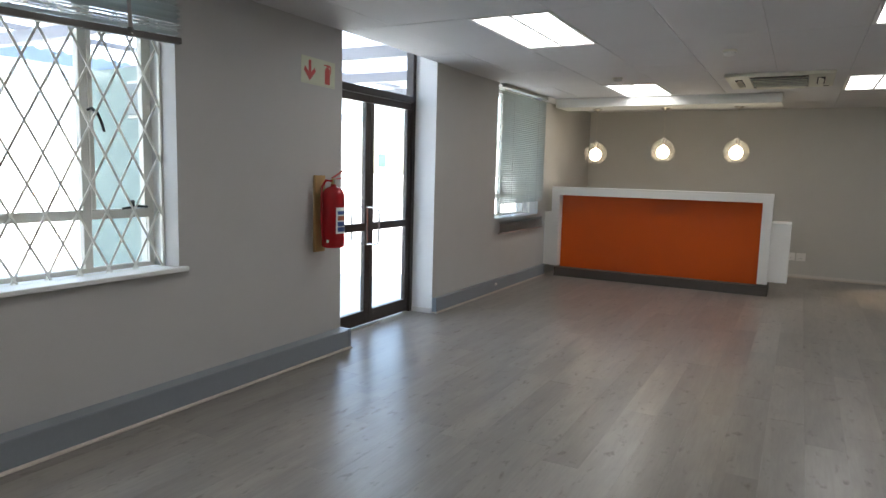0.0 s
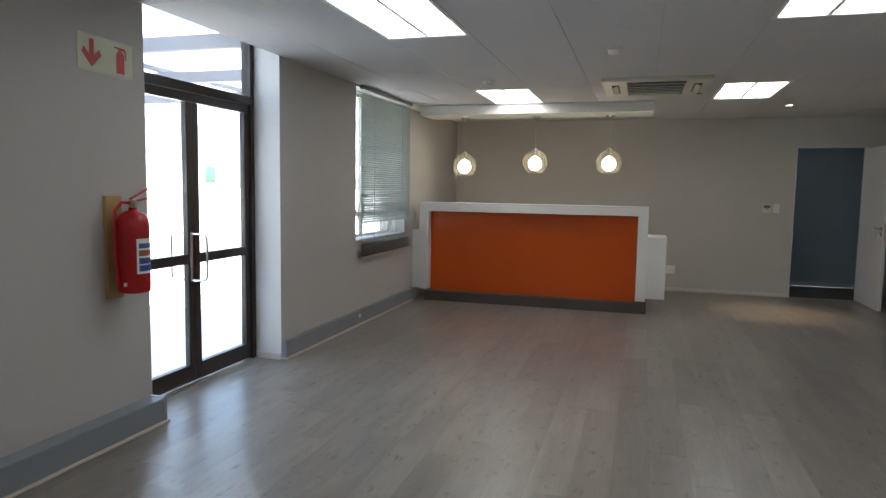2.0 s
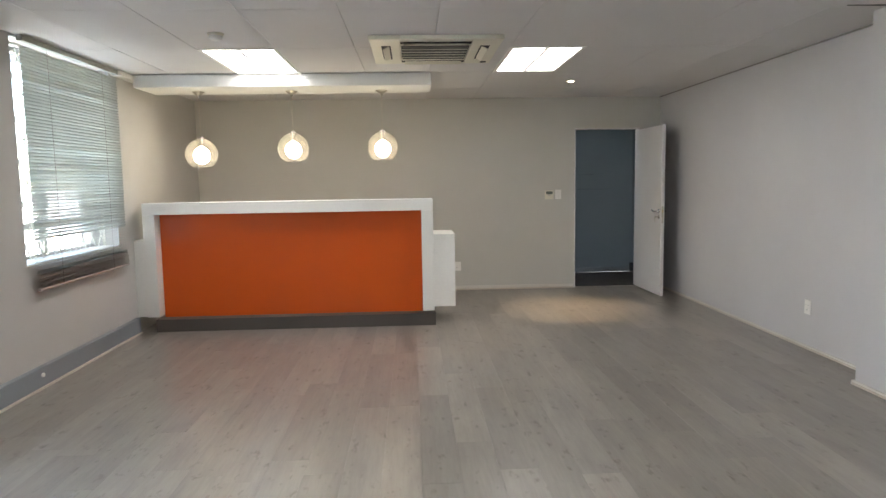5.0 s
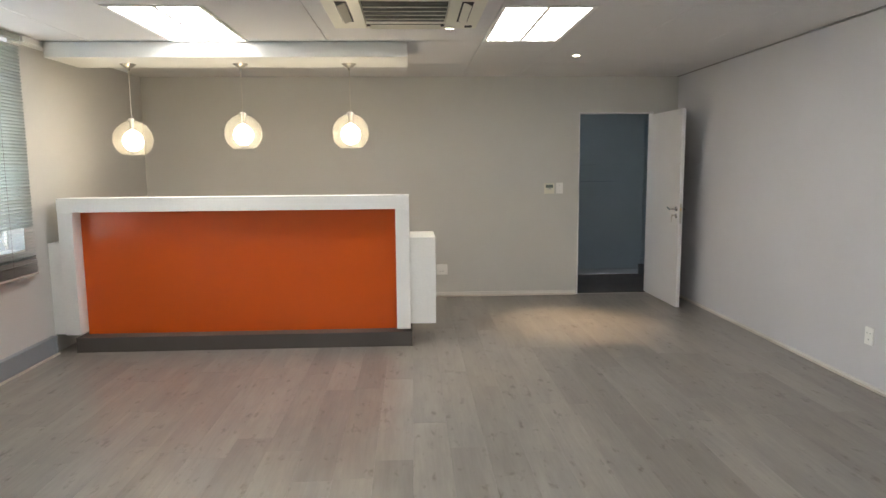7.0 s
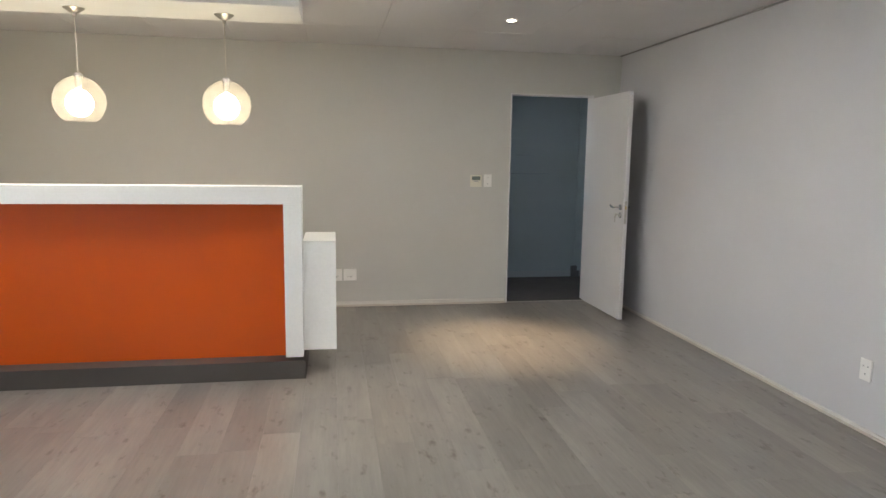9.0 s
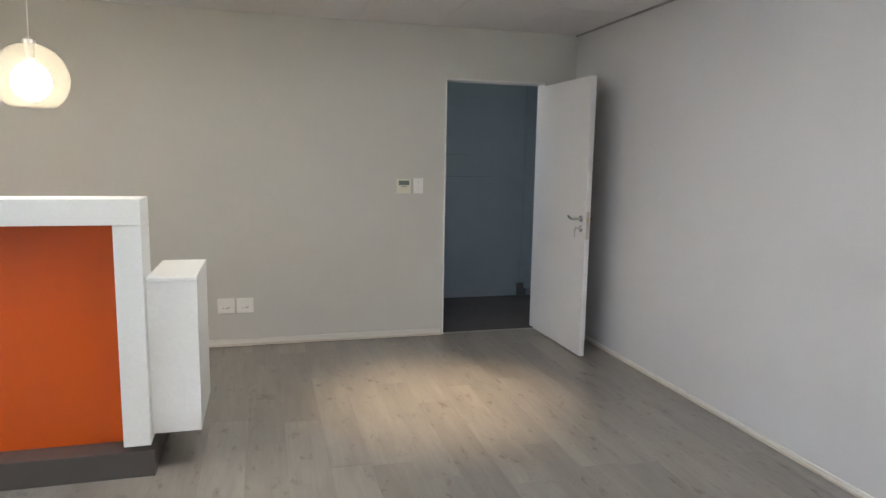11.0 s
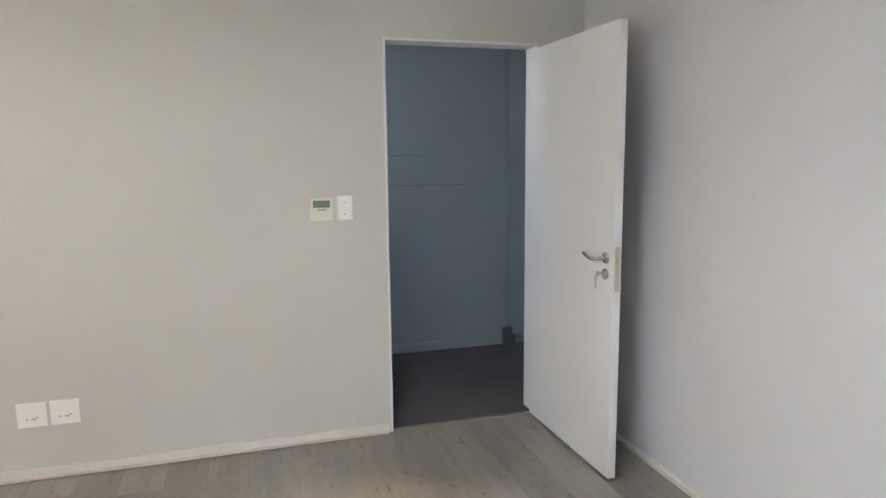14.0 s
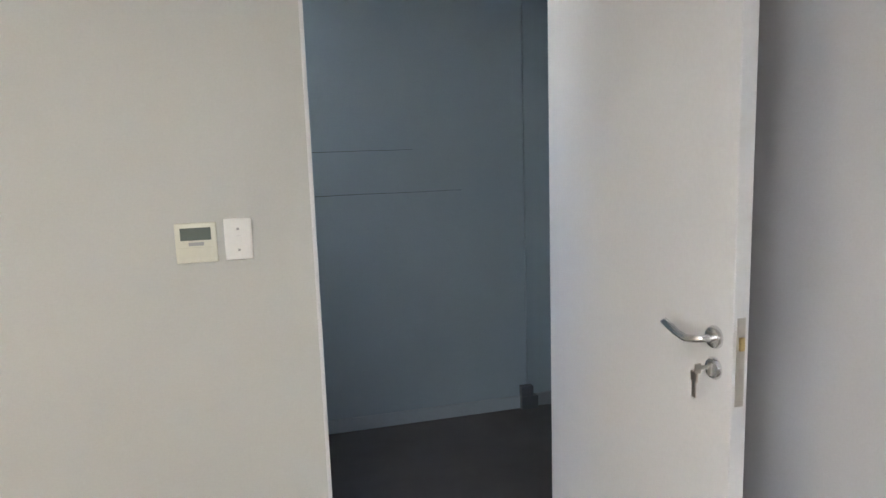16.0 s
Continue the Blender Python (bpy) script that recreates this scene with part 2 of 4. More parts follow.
def thing(name, label, category, at=(0, 0, 0), group="", kind=""):
    ob = new(name)
    ob.location = at
    ob.empty_display_size = 0.05
    return tagged(ob, label, category, group, kind)


def setting(name, bm, mat, label, category, smooth=False):
    return tagged(new(name, mesh_from(bm, name, mat, smooth)), label, category, kind="structure")


def lathe(profile, seg=32):
    """Revolve (radius, height) pairs about z."""
    bm = bmesh.new()
    rings = []
    for r, z in profile:
        if r < 1e-6:
            rings.append([bm.verts.new((0, 0, z))])
        else:
            rings.append([bm.verts.new((r * math.cos(2 * math.pi * k / seg), r * math.sin(2 * math.pi * k / seg), z)) for k in range(seg)])
    for a, b in zip(rings, rings[1:]):
        for k in range(seg):
            k2 = (k + 1) % seg
            if len(a) == 1 and len(b) > 1:
                bm.faces.new((a[0], b[k], b[k2]))
            elif len(b) == 1 and len(a) > 1:
                bm.faces.new((a[k], a[k2], b[0]))
            elif len(a) > 1:
                bm.faces.new((a[k], a[k2], b[k2], b[k]))
    return bm


def tube(points, radius, seg=10, flat=1.0):
    """A swept round bar along points; radius may be a list."""
    bm = bmesh.new()
    pts = [Vector(p) for p in points]
    rad = radius if isinstance(radius, list) else [radius] * len(pts)
    rings, ref = [], None
    for i, p in enumerate(pts):
        d = (pts[min(i + 1, len(pts) - 1)] - pts[max(i - 1, 0)]).normalized()
        if ref is None:
            ref = d.orthogonal().normalized()
        u = (ref - d * ref.dot(d)).normalized()
        ref = u
        w = d.cross(u)
        rings.append([bm.verts.new(p + rad[i] * (u * math.cos(a) + w * flat * math.sin(a))) for a in (2 * math.pi * k / seg for k in range(seg))])
    for a, b in zip(rings, rings[1:]):
        for k in range(seg):
            bm.faces.new((a[k], a[(k + 1) % seg], b[(k + 1) % seg], b[k]))
    bm.faces.new(rings[0][::-1])
    bm.faces.new(rings[-1])
    return bm


def turned(bm, m):
    bmesh.ops.transform(bm, matrix=m, verts=bm.verts)
    return bm


def wall_cells(u0, u1, z0, z1, holes, thick, along):
    """A wall with holes (u0, u1, z0, z1), made of blocks; thick = (a, b) across it."""
    us = sorted({u0, u1, *[h[0] for h in holes], *[h[1] for h in holes]})
    zs = sorted({z0, z1, *[h[2] for h in holes], *[h[3] for h in holes]})
    bm = bmesh.new()
    inside = lambda u, z: any(h[0] < u < h[1] and h[2] < z < h[3] for h in holes)
    solid = {(i, j): not inside((us[i] + us[i + 1]) / 2, (zs[j] + zs[j + 1]) / 2) for i in range(len(us) - 1) for j in range(len(zs) - 1)}
    pt = (lambda u, w, z: (w, u, z)) if along == "y" else (lambda u, w, z: (u, w, z))

    def face(*ps):
        bm.faces.new([bm.verts.new(pt(*p)) for p in ps])
    a, b = thick
    for (i, j), s in solid.items():
        if not s:
            continue
        ua, ub, za, zb = us[i], us[i + 1], zs[j], zs[j + 1]
        for w in (a, b):
            face((ua, w, za), (ub, w, za), (ub, w, zb), (ua, w, zb))
        for di, dj, q in ((-1, 0, ((ua, a, za), (ua, b, za), (ua, b, zb), (ua, a, zb))), (1, 0, ((ub, a, za), (ub, b, za), (ub, b, zb), (ub, a, zb))),
                          (0, -1, ((ua, a, za), (ub, a, za), (ub, b, za), (ua, b, za))), (0, 1, ((ua, a, zb), (ub, a, zb), (ub, b, zb), (ua, b, zb)))):
            if not solid.get((i + di, j + dj), False):
                face(*q)
    bmesh.ops.remove_doubles(bm, verts=bm.verts, dist=1e-5)
    return bm


# ---- plan ----
XL, XR, YB, YD, H = -3.30, 2.60, -2.50, 11.10, 2.455
ROOF = 2.95
XO = -3.63            # outer face of the left wall
PIER_X, PIER_Y = 2.36, 6.86
A0, A1, ATOP = 4.35, 5.845, 2.72      # door alcove
W1 = (0.95, 2.815, 0.80, 2.44)
W2 = (7.31, 8.76, 0.87, 2.44)
D0, D1, DH = 1.484, 2.325, 2.062      # doorway to the corridor
CY = 12.46            # corridor back wall

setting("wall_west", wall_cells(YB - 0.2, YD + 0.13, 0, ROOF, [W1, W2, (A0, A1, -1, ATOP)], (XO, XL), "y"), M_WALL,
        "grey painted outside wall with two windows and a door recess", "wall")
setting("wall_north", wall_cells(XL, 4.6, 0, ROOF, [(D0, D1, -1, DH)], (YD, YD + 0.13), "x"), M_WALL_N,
        "grey painted end wall toned for lamplight, with an open doorway", "wall")
setting("wall_east", box(XR, XR + 0.2, YB - 0.2, YD, 0, ROOF), M_WALL_R, "grey painted side wall toned paler for daylight", "wall")
setting("wall_pier", box(PIER_X, XR, YB, PIER_Y, 0, ROOF), M_WALL_R, "thicker stretch of the side wall, toned paler for daylight", "wall")
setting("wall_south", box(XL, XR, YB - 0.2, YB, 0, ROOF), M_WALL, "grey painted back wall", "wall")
setting("roof_slab", box(XO, 4.8, YB - 0.2, YD + 0.13, ROOF, ROOF + 0.15), M_WHITE, "concrete slab above the ceiling", "roof")
setting("roof_slab_corridor", box(0.1, 4.8, YD + 0.13, CY + 0.2, ROOF, ROOF + 0.15), M_WHITE, "concrete slab above the corridor", "roof")
# corridor
setting("wall_corridor_north", box(0.1, 2.715, CY, CY + 0.15, 0, ROOF), M_CORR, "blue-grey corridor wall with hairline cracks", "wall")
setting("wall_corridor_north_panel", box(2.723, 4.6, CY + 0.006, CY + 0.15, 0, ROOF), M_CORR, "blue-grey corridor wall panel", "wall")
setting("wall_corridor_east", box(4.6, 4.75, YD, CY + 0.15, 0, ROOF), M_CORR, "blue-grey corridor end wall", "wall")
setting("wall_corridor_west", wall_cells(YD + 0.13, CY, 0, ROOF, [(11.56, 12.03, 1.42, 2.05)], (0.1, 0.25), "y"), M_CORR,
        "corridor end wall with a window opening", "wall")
setting("ceiling_corridor", box(0.25, 4.6, YD + 0.13, CY, 2.5, 2.53), M_CEIL, "plain corridor ceiling", "ceiling")
setting("floor_corridor", box(0.25, 4.6, YD + 0.016, CY, -0.05, -0.002), M_CARPET, "dark grey corridor carpet", "floor")
setting("floor_slab", box(XO - 0.02, 4.8, YB - 0.2, CY + 0.2, -0.25, -0.06), M_CONC, "concrete slab under the floor", "floor")
setting("threshold", box(D0, D1, YD + 0.002, YD + 0.028, -0.004, 0.006, 0.002), M_NICKEL, "thin metal threshold strip in the doorway", "threshold")
bm = box(0.25, 2.68, CY - 0.014, CY, 0, 0.072, 0.003)
setting("baseboard_corridor", bm, M_SKIRT_BLUE, "pale blue-grey corridor skirting board", "skirting")
setting("baseboard_corridor_dark", box(2.765, 4.6, CY - 0.012, CY + 0.006, 0, 0.072, 0.003), M_TRUNK, "grey corridor skirting board", "skirting")
t = thing("cable_outlet", "small dark grey cable outlet at the corridor skirting", "outlet", (2.705, CY - 0.03, 0))
part("cover", box(-0.036, 0.064, -0.012, 0.029, 0, 0.075, 0.003), M_OUTLET, t)
part("riser", box(-0.036, 0.036, -0.013, 0.0285, 0.076, 0.135, 0.004), M_OUTLET, t)
for z, x0, x1 in ((1.478, 1.1, 2.10), (1.258, 1.0, 2.36)):
    bm = bmesh.new()
    n = 14
    for k in range(n):
        xa, xb = x0 + (x1 - x0) * k / n, x0 + (x1 - x0) * (k + 1) / n
        zz = z + random.uniform(-0.0012, 0.0012)
        hw = 0.0016 * (1 - 0.6 * k / n)
        add_box(bm, xa, xb, CY - 0.002, CY + 0.001, zz - hw, zz + hw)
    setting("trim_crack", bm, M_DARKHOLE, "hairline crack along the corridor wall", "crack")

# ceiling: boards with open joints, in one mesh
GX, GY = 0.607, 1.155
bm = bmesh.new()
add_box(bm, XL, XR, YB, YD, H + 0.022, H + 0.04)
xs = [XL] + [-0.43 + GX * k for k in range(-4, 5)] + [XR]
ys = [YB] + [6.745 + GY * k - (0.08 if k in (-2, -1) else 0) for k in range(-8, 4)] + [YD]
xs = [x for x in xs if XL <= x <= XR]
ys = [y for y in ys if YB <= y <= YD]
LIGHTS = ((-2.251, -1.644, 0.97, 2.125), (0.177, 0.784, 0.97, 2.125), (-2.251, -1.644, 4.355, 5.51), (0.177, 0.784, 4.355, 5.51), (-2.251, -1.644, 7.90, 9.055), (0.177, 0.784, 7.90, 9.055))
for x0, x1 in zip(xs, xs[1:]):
    for y0, y1 in zip(ys, ys[1:]):
        cx, cy = (x0 + x1) / 2, (y0 + y1) / 2
        if x1 - x0 < 0.02 or y1 - y0 < 0.02 or any(l[0] < cx < l[1] and l[2] < cy < l[3] for l in LIGHTS):
            continue
        dz = random.uniform(-0.0012, 0.0012)
        add_box(bm, x0 + 0.0018, x1 - 0.0018, y0 + 0.0018, y1 - 0.0018, H + dz, H + 0.022)
add_box(bm, XL, XL + 0.03, A0 - 0.05, A1 + 0.05, H + 0.041, ROOF)
setting("ceiling", bm, M_CEIL, "suspended ceiling of off-white boards", "ceiling")
setting("trim_ceiling_gap", box(XR - 0.02, XR - 0.0005, PIER_Y, YD - 0.001, H - 0.011, H - 0.002), M_GAP, "dark shadow gap along the ceiling edge", "trim")
setting("trim_ceiling_split", box(2.08, PIER_X - 0.005, 6.694, 6.708, H - 0.003, H + 0.001), M_DARKHOLE, "open joint between ceiling boards", "trim")
BZ, BY0, BY1, BX1 = 2.335, 9.06, 9.60, -0.415
setting("ceiling_bulkhead", box(XL + 0.09, BX1, BY0, BY1, BZ, H - 0.003, 0.004), M_WHITE, "white dropped bulkhead box under the ceiling", "bulkhead")
setting("trim_cornice", box(XL + 0.001, XL + 0.09, 8.80, 9.62, H - 0.05, H - 0.003, 0.004), M_WHITE, "short white boxed cornice beside the bulkhead", "trim")

# ---- skirtings ----
def trunking(y0, y1, name, d):
    t = thing(name, "blue-grey plastic skirting trunking along the wall", "trunking", (XL, (y0 + y1) / 2, 0), kind="structure")
    h = (y1 - y0) / 2
    bm = bmesh.new()
    add_box(bm, 0.0005, d, -h, h, 0.016, 0.153, 0.003)
    part("duct", bm, M_TRUNK, t)
    part("cover_lip", box(d - 0.0015, d + 0.0025, -h + 0.03, h - 0.03, 0.136, 0.149, 0.0015), M_TRUNK, t)
    part("beading", box(0.0005, d + 0.016, -h, h + 0.012, 0.0005, 0.0155, 0.005), M_STRIP, t, "worn pale wooden floor beading")
    part("end_cap", box(0.0, d + 0.004, h - 0.028, h + 0.003, 0.016, 0.157, 0.003), M_TRUNK, t)
    part("end_cap", box(0.0, d + 0.004, -h - 0.003, -h + 0.028, 0.016, 0.157, 0.003), M_TRUNK, t)
    return t


trunking(YB + 0.01, A0 - 0.004, "baseboard_1", 0.108)
trunking(A1 + 0.004, 9.0, "baseboard_2", 0.045)


def skirting(name, x0, x1, y0, y1, h=0.052):
    t = thing(name, "low cream painted skirting with a quarter bead", "skirting", ((x0 + x1) / 2, (y0 + y1) / 2, 0), kind="structure")
    a, b, c, d = x0 - (x0 + x1) / 2, x1 - (x0 + x1) / 2, y0 - (y0 + y1) / 2, y1 - (y0 + y1) / 2
    part("board", box(a, b, c, d, 0.001, h, 0.003), M_SKIRT, t)
    if b - a > d - c:
        part("quarter_bead", box(a, b, c - 0.014, c, 0.0005, 0.018, 0.006), M_STRIP, t, "worn pale quarter bead")
    else:
        part("quarter_bead", box(a - 0.012, a, c, d, 0.0005, 0.016, 0.005), M_STRIP, t, "worn pale quarter bead")


skirting("baseboard_3", XL + 0.02, D0 - 0.015, YD - 0.016, YD)
skirting("baseboard_4", D1 + 0.02, XR - 0.015, YD - 0.016, YD)
skirting("baseboard_5", XR - 0.013, XR, PIER_Y, YD - 0.016, 0.03)
skirting("baseboard_6", PIER_X - 0.013, PIER_X, YB, PIER_Y, 0.03)
setting("trim_pier_base", box(PIER_X - 0.02, XR - 0.014, PIER_Y, PIER_Y + 0.016, 0, 0.03, 0.004), M_SKIRT, "low skirting round the wall end", "trim")

# ---- doorway trim and door to the corridor ----
t = thing("door_frame", "narrow white painted steel door frame", "door frame", ((D0 + D1) / 2, YD, 0), kind="structure")
hw = (D1 - D0) / 2
part("jamb", box(-hw - 0.001, -hw + 0.011, -0.006, 0.136, 0, DH, 0.002), M_DOOR, t)
part("jamb", box(hw - 0.006, hw + 0.001, -0.006, 0.136, 0, DH, 0.002), M_DOOR, t)
part("head", box(-hw, hw, -0.006, 0.136, DH - 0.012, DH + 0.001, 0.002), M_DOOR, t)

door = thing("door_1", "white painted flush door standing open with a key in its lock", "door", (2.291, YD - 0.012, 0.012), kind="structure")
door.rotation_euler = (0, 0, radians(1.0))
LW = 0.83
# the leaf lies along -y of the hinge, its passage face towards -x
part("leaf", box(0, 0.040, -LW, 0, 0, 2.018, 0.002), M_DOOR, door)
for z in (0.22, 1.0, 1.80):
    part("hinge", turned(lathe([(0, 0), (0.007, 0), (0.007, 0.1), (0, 0.1)], 12), Matrix.Translation((0.045, 0.006, z))), M_NICKEL, door, smooth=True)
HZ = 1.012
HY = -LW + 0.056
lock = part("lock_plate", box(0.009, 0.031, -LW - 0.0015, -LW + 0.002, HZ - 0.145, HZ + 0.055, 0.001), M_NICKEL, door, "satin steel mortice lock plate")
part("latch", box(0.014, 0.026, -LW - 0.008, -LW, HZ - 0.018, HZ + 0.012, 0.002), M_BRASS, lock)
part("bolt", box(0.013, 0.027, -LW - 0.0025, -LW, HZ - 0.10, HZ - 0.07, 0.001), M_NICKEL, lock)
for side in (-1, 1):
    x = 0.0 if side < 0 else 0.040
    rot = Matrix.Rotation(radians(90 * side), 4, "Y")
    rose = part("rose", turned(lathe([(0, 0), (0.0265, 0), (0.0265, 0.004), (0.023, 0.010), (0.013, 0.012), (0, 0.012)], 28), Matrix.Translation((x, HY, HZ)) @ rot), M_CHROME, door, "satin chrome rose", True)
    s = side
    pts = [(x + s * 0.008, HY, HZ), (x + s * 0.038, HY, HZ), (x + s * 0.048, HY + 0.012, HZ - 0.002), (x + s * 0.050, HY + 0.042, HZ - 0.007),
           (x + s * 0.049, HY + 0.075, HZ - 0.002), (x + s * 0.046, HY + 0.102, HZ + 0.005), (x + s * 0.043, HY + 0.126, HZ + 0.009), (x + s * 0.041, HY + 0.143, HZ + 0.007)]
    part("lever", tube(pts, [0.009, 0.009, 0.009, 0.0085, 0.009, 0.010, 0.0095, 0.004], 12, 0.75), M_CHROME, rose, "curved satin chrome lever", True)
    esc = part("escutcheon", turned(lathe([(0, 0), (0.0255, 0), (0.0255, 0.004), (0.022, 0.009), (0, 0.010)], 28), Matrix.Translation((x, HY, HZ - 0.072)) @ rot), M_CHROME, door, "round keyhole escutcheon", True)
    if side < 0:
        part("cylinder", box(-0.016, -0.008, HY - 0.006, HY + 0.006, HZ - 0.088, HZ - 0.058, 0.003), M_NICKEL, esc)
        bm = box(-0.040, -0.014, HY - 0.0015, HY + 0.0015, HZ - 0.072, HZ - 0.062)
        add_box(bm, -0.052, -0.036, HY - 0.002, HY + 0.002, HZ - 0.080, HZ - 0.056, 0.001)
        part("key", bm, M_NICKEL, esc, "steel key in the lock")
        bm = box(-0.050, -0.047, HY - 0.001, HY + 0.012, HZ - 0.135, HZ - 0.082, 0.0008)
        add_box(bm, -0.051, -0.046, HY - 0.006, HY + 0.016, HZ - 0.098, HZ - 0.076, 0.001)
        part("spare_key", bm, M_NICKEL, esc, "second key hanging from the first")

# ---- entrance door in the recess ----
FX0, FX1 = -3.615, -3.53
t = thing("door_2", "dark bronze framed glazed double door with a fanlight", "door", ((FX0 + FX1) / 2, (A0 + A1) / 2, 0), kind="structure")
hx, hy = 0.042, (A1 - A0) / 2 - 0.003
def pb(name, y0, y1, z0, z1, x0=-hx, x1=hx, mat=None, label="", parent=None, bev=0.004):
    return part(name, box(x0, x1, y0, y1, z0, z1, bev), mat or M_FRAME, parent or t, label)
pb("frame_post", -hy, -hy + 0.05, 0, 2.70)
pb("frame_post", hy - 0.05, hy, 0, 2.70)
pb("frame_head", -hy + 0.05, hy - 0.05, 2.65, 2.70)
pb("transom", -hy + 0.05, hy - 0.05, 2.065, 2.13)
pb("fanlight_pane", -hy + 0.05, hy - 0.05, 2.13, 2.65, -0.004, 0.004, M_GLASS, "clear fanlight glass", None, 0).visible_shadow = False
for s in (-1, 1):
    y0, y1 = sorted((s * 0.003, s * (hy - 0.052)))
    leaf = part("door_leaf", box(-0.022, 0.022, y0, y1, 2.0, 2.062, 0.003), M_FRAME, t)
    for nm, a, b, c, d in (("stile", y0, y0 + 0.062, 0.012, 1.998), ("stile", y1 - 0.062, y1, 0.012, 1.998),
                           ("bottom_rail", y0 + 0.063, y1 - 0.063, 0.012, 0.135), ("mid_rail", y0 + 0.063, y1 - 0.063, 0.865, 0.935)):
        pb(nm, a, b, c, d, -0.022, 0.022, None, "", leaf, 0.003)
    for c, d in ((0.136, 0.864), (0.936, 1.999)):
        pb("pane", y0 + 0.063, y1 - 0.063, c, d, -0.003, 0.003, M_GLASS, "clear door glass", leaf, 0).visible_shadow = False
    if s < 0:
        for d in (1, -1):
            pts = [(d * 0.020, -0.036, 0.745), (d * 0.125, -0.036, 0.748), (d * 0.142, -0.034, 0.760), (d * 0.150, -0.032, 0.780), (d * 0.150, -0.032, 1.045), (d * 0.142, -0.034, 1.065), (d * 0.125, -0.036, 1.077), (d * 0.020, -0.036, 1.08)]
            h2 = part("pull_handle", tube(pts, 0.0095, 10), M_CHROME, leaf, "polished D-shaped pull handle", True)
        pb("backplate", -0.050, -0.022, 0.735, 1.09, 0.0225, 0.027, M_CHROME, "polished handle plate", leaf, 0.002)
    else:
        pb("sticker", 0.16, 0.28, 1.44, 1.56, 0.0035, 0.0045, M_STICK, "small pale blue window sticker", leaf, 0)
part("sill_strip", box(0.03, 0.075, -hy, hy - 0.62, 0, 0.010, 0.002), M_NICKEL, t, "thin metal floor strip")
for y0, y1, nm in ((A0, A0 + 0.0025, "trim_reveal_1"), (A1 - 0.0025, A1, "trim_reveal_2")):
    setting(nm, box(FX1 + 0.002, XL + 0.001, y0, y1, 0.0, ATOP), M_REVEAL, "white painted side of the door recess", "trim")
setting("trim_reveal_base", box(FX1 + 0.003, XL + 0.001, A1 - 0.016, A1 - 0.003, 0, 0.05, 0.003), M_SKIRT, "low white skirting in the recess", "trim")

# ---- windows with trellis and blinds ----
def window(name, w, mull, transom, catch):
    y0, y1, z0, z1 = w
    cx = -3.53
    t = thing(name, "cream painted steel window with small panes", "window", (cx, (y0 + y1) / 2, z0), kind="structure")
    h, k = (y1 - y0) / 2, z1 - z0
    yc = (y0 + y1) / 2
    part("frame_side", box(-0.02, 0.02, -h, -h + 0.035, 0, k, 0.003), M_STEELW, t)
    part("frame_side", box(-0.02, 0.02, h - 0.035, h, 0, k, 0.003), M_STEELW, t)
    part("frame_head", box(-0.02, 0.02, -h + 0.035, h - 0.035, k - 0.035, k, 0.003), M_STEELW, t)
    part("frame_foot", box(-0.02, 0.02, -h + 0.035, h - 0.035, 0, 0.035, 0.003), M_STEELW, t)
    ym = [m - yc for m in mull]
    for m in ym:
        part("mullion", box(-0.022, 0.022, m - 0.024, m + 0.024, 0.035, k - 0.035, 0.003), M_STEELW, t)
    zt = transom - z0
    edges = [-h + 0.035] + [v for m in ym for v in (m - 0.024, m + 0.024)] + [h - 0.035]
    for a, b in zip(edges[::2], edges[1::2]):
        part("transom", box(-0.022, 0.022, a, b, zt - 0.026, zt + 0.026, 0.003), M_STEELW, t)
        for c, d in ((0.035, zt - 0.026), (zt + 0.026, k - 0.035)):
            part("pane", box(-0.003, 0.003, a, b, c, d), M_GLASS, t, "clear window glass").visible_shadow = False
    a, b = edges[-2], edges[-1]
    sash = part("casement", box(-0.012, 0.026, b - 0.030, b - 0.001, zt + 0.028, k - 0.037, 0.003), M_STEELW, t, "opening casement rim")
    part("casement_stile", box(-0.012, 0.026, a + 0.001, a + 0.026, zt + 0.028, k - 0.037, 0.003), M_STEELW, sash)
    if catch:
        part("stay_bar", tube([(0.035, b - 0.02, zt + 0.035), (0.04, b - 0.09, zt + 0.04), (0.045, b - 0.19, zt + 0.03)], 0.007, 8), M_BLACK, t, "black casement stay", True)
        part("stay_peg", turned(lathe([(0, 0), (0.012, 0), (0.010, 0.03), (0.016, 0.036), (0, 0.045)], 14), Matrix.Translation((0.04, b - 0.12, zt + 0.035))), M_BLACK, t, "black stay peg", True)
        part("casement_handle", tube([(0.03, a - 0.01, zt + 0.56), (0.05, a + 0.0, zt + 0.57), (0.055, a + 0.03, zt + 0.545), (0.055, a + 0.055, zt + 0.49), (0.055, a + 0.065, zt + 0.45)], 0.008, 8), M_BLACK, t, "black curved casement handle", True)
    return t


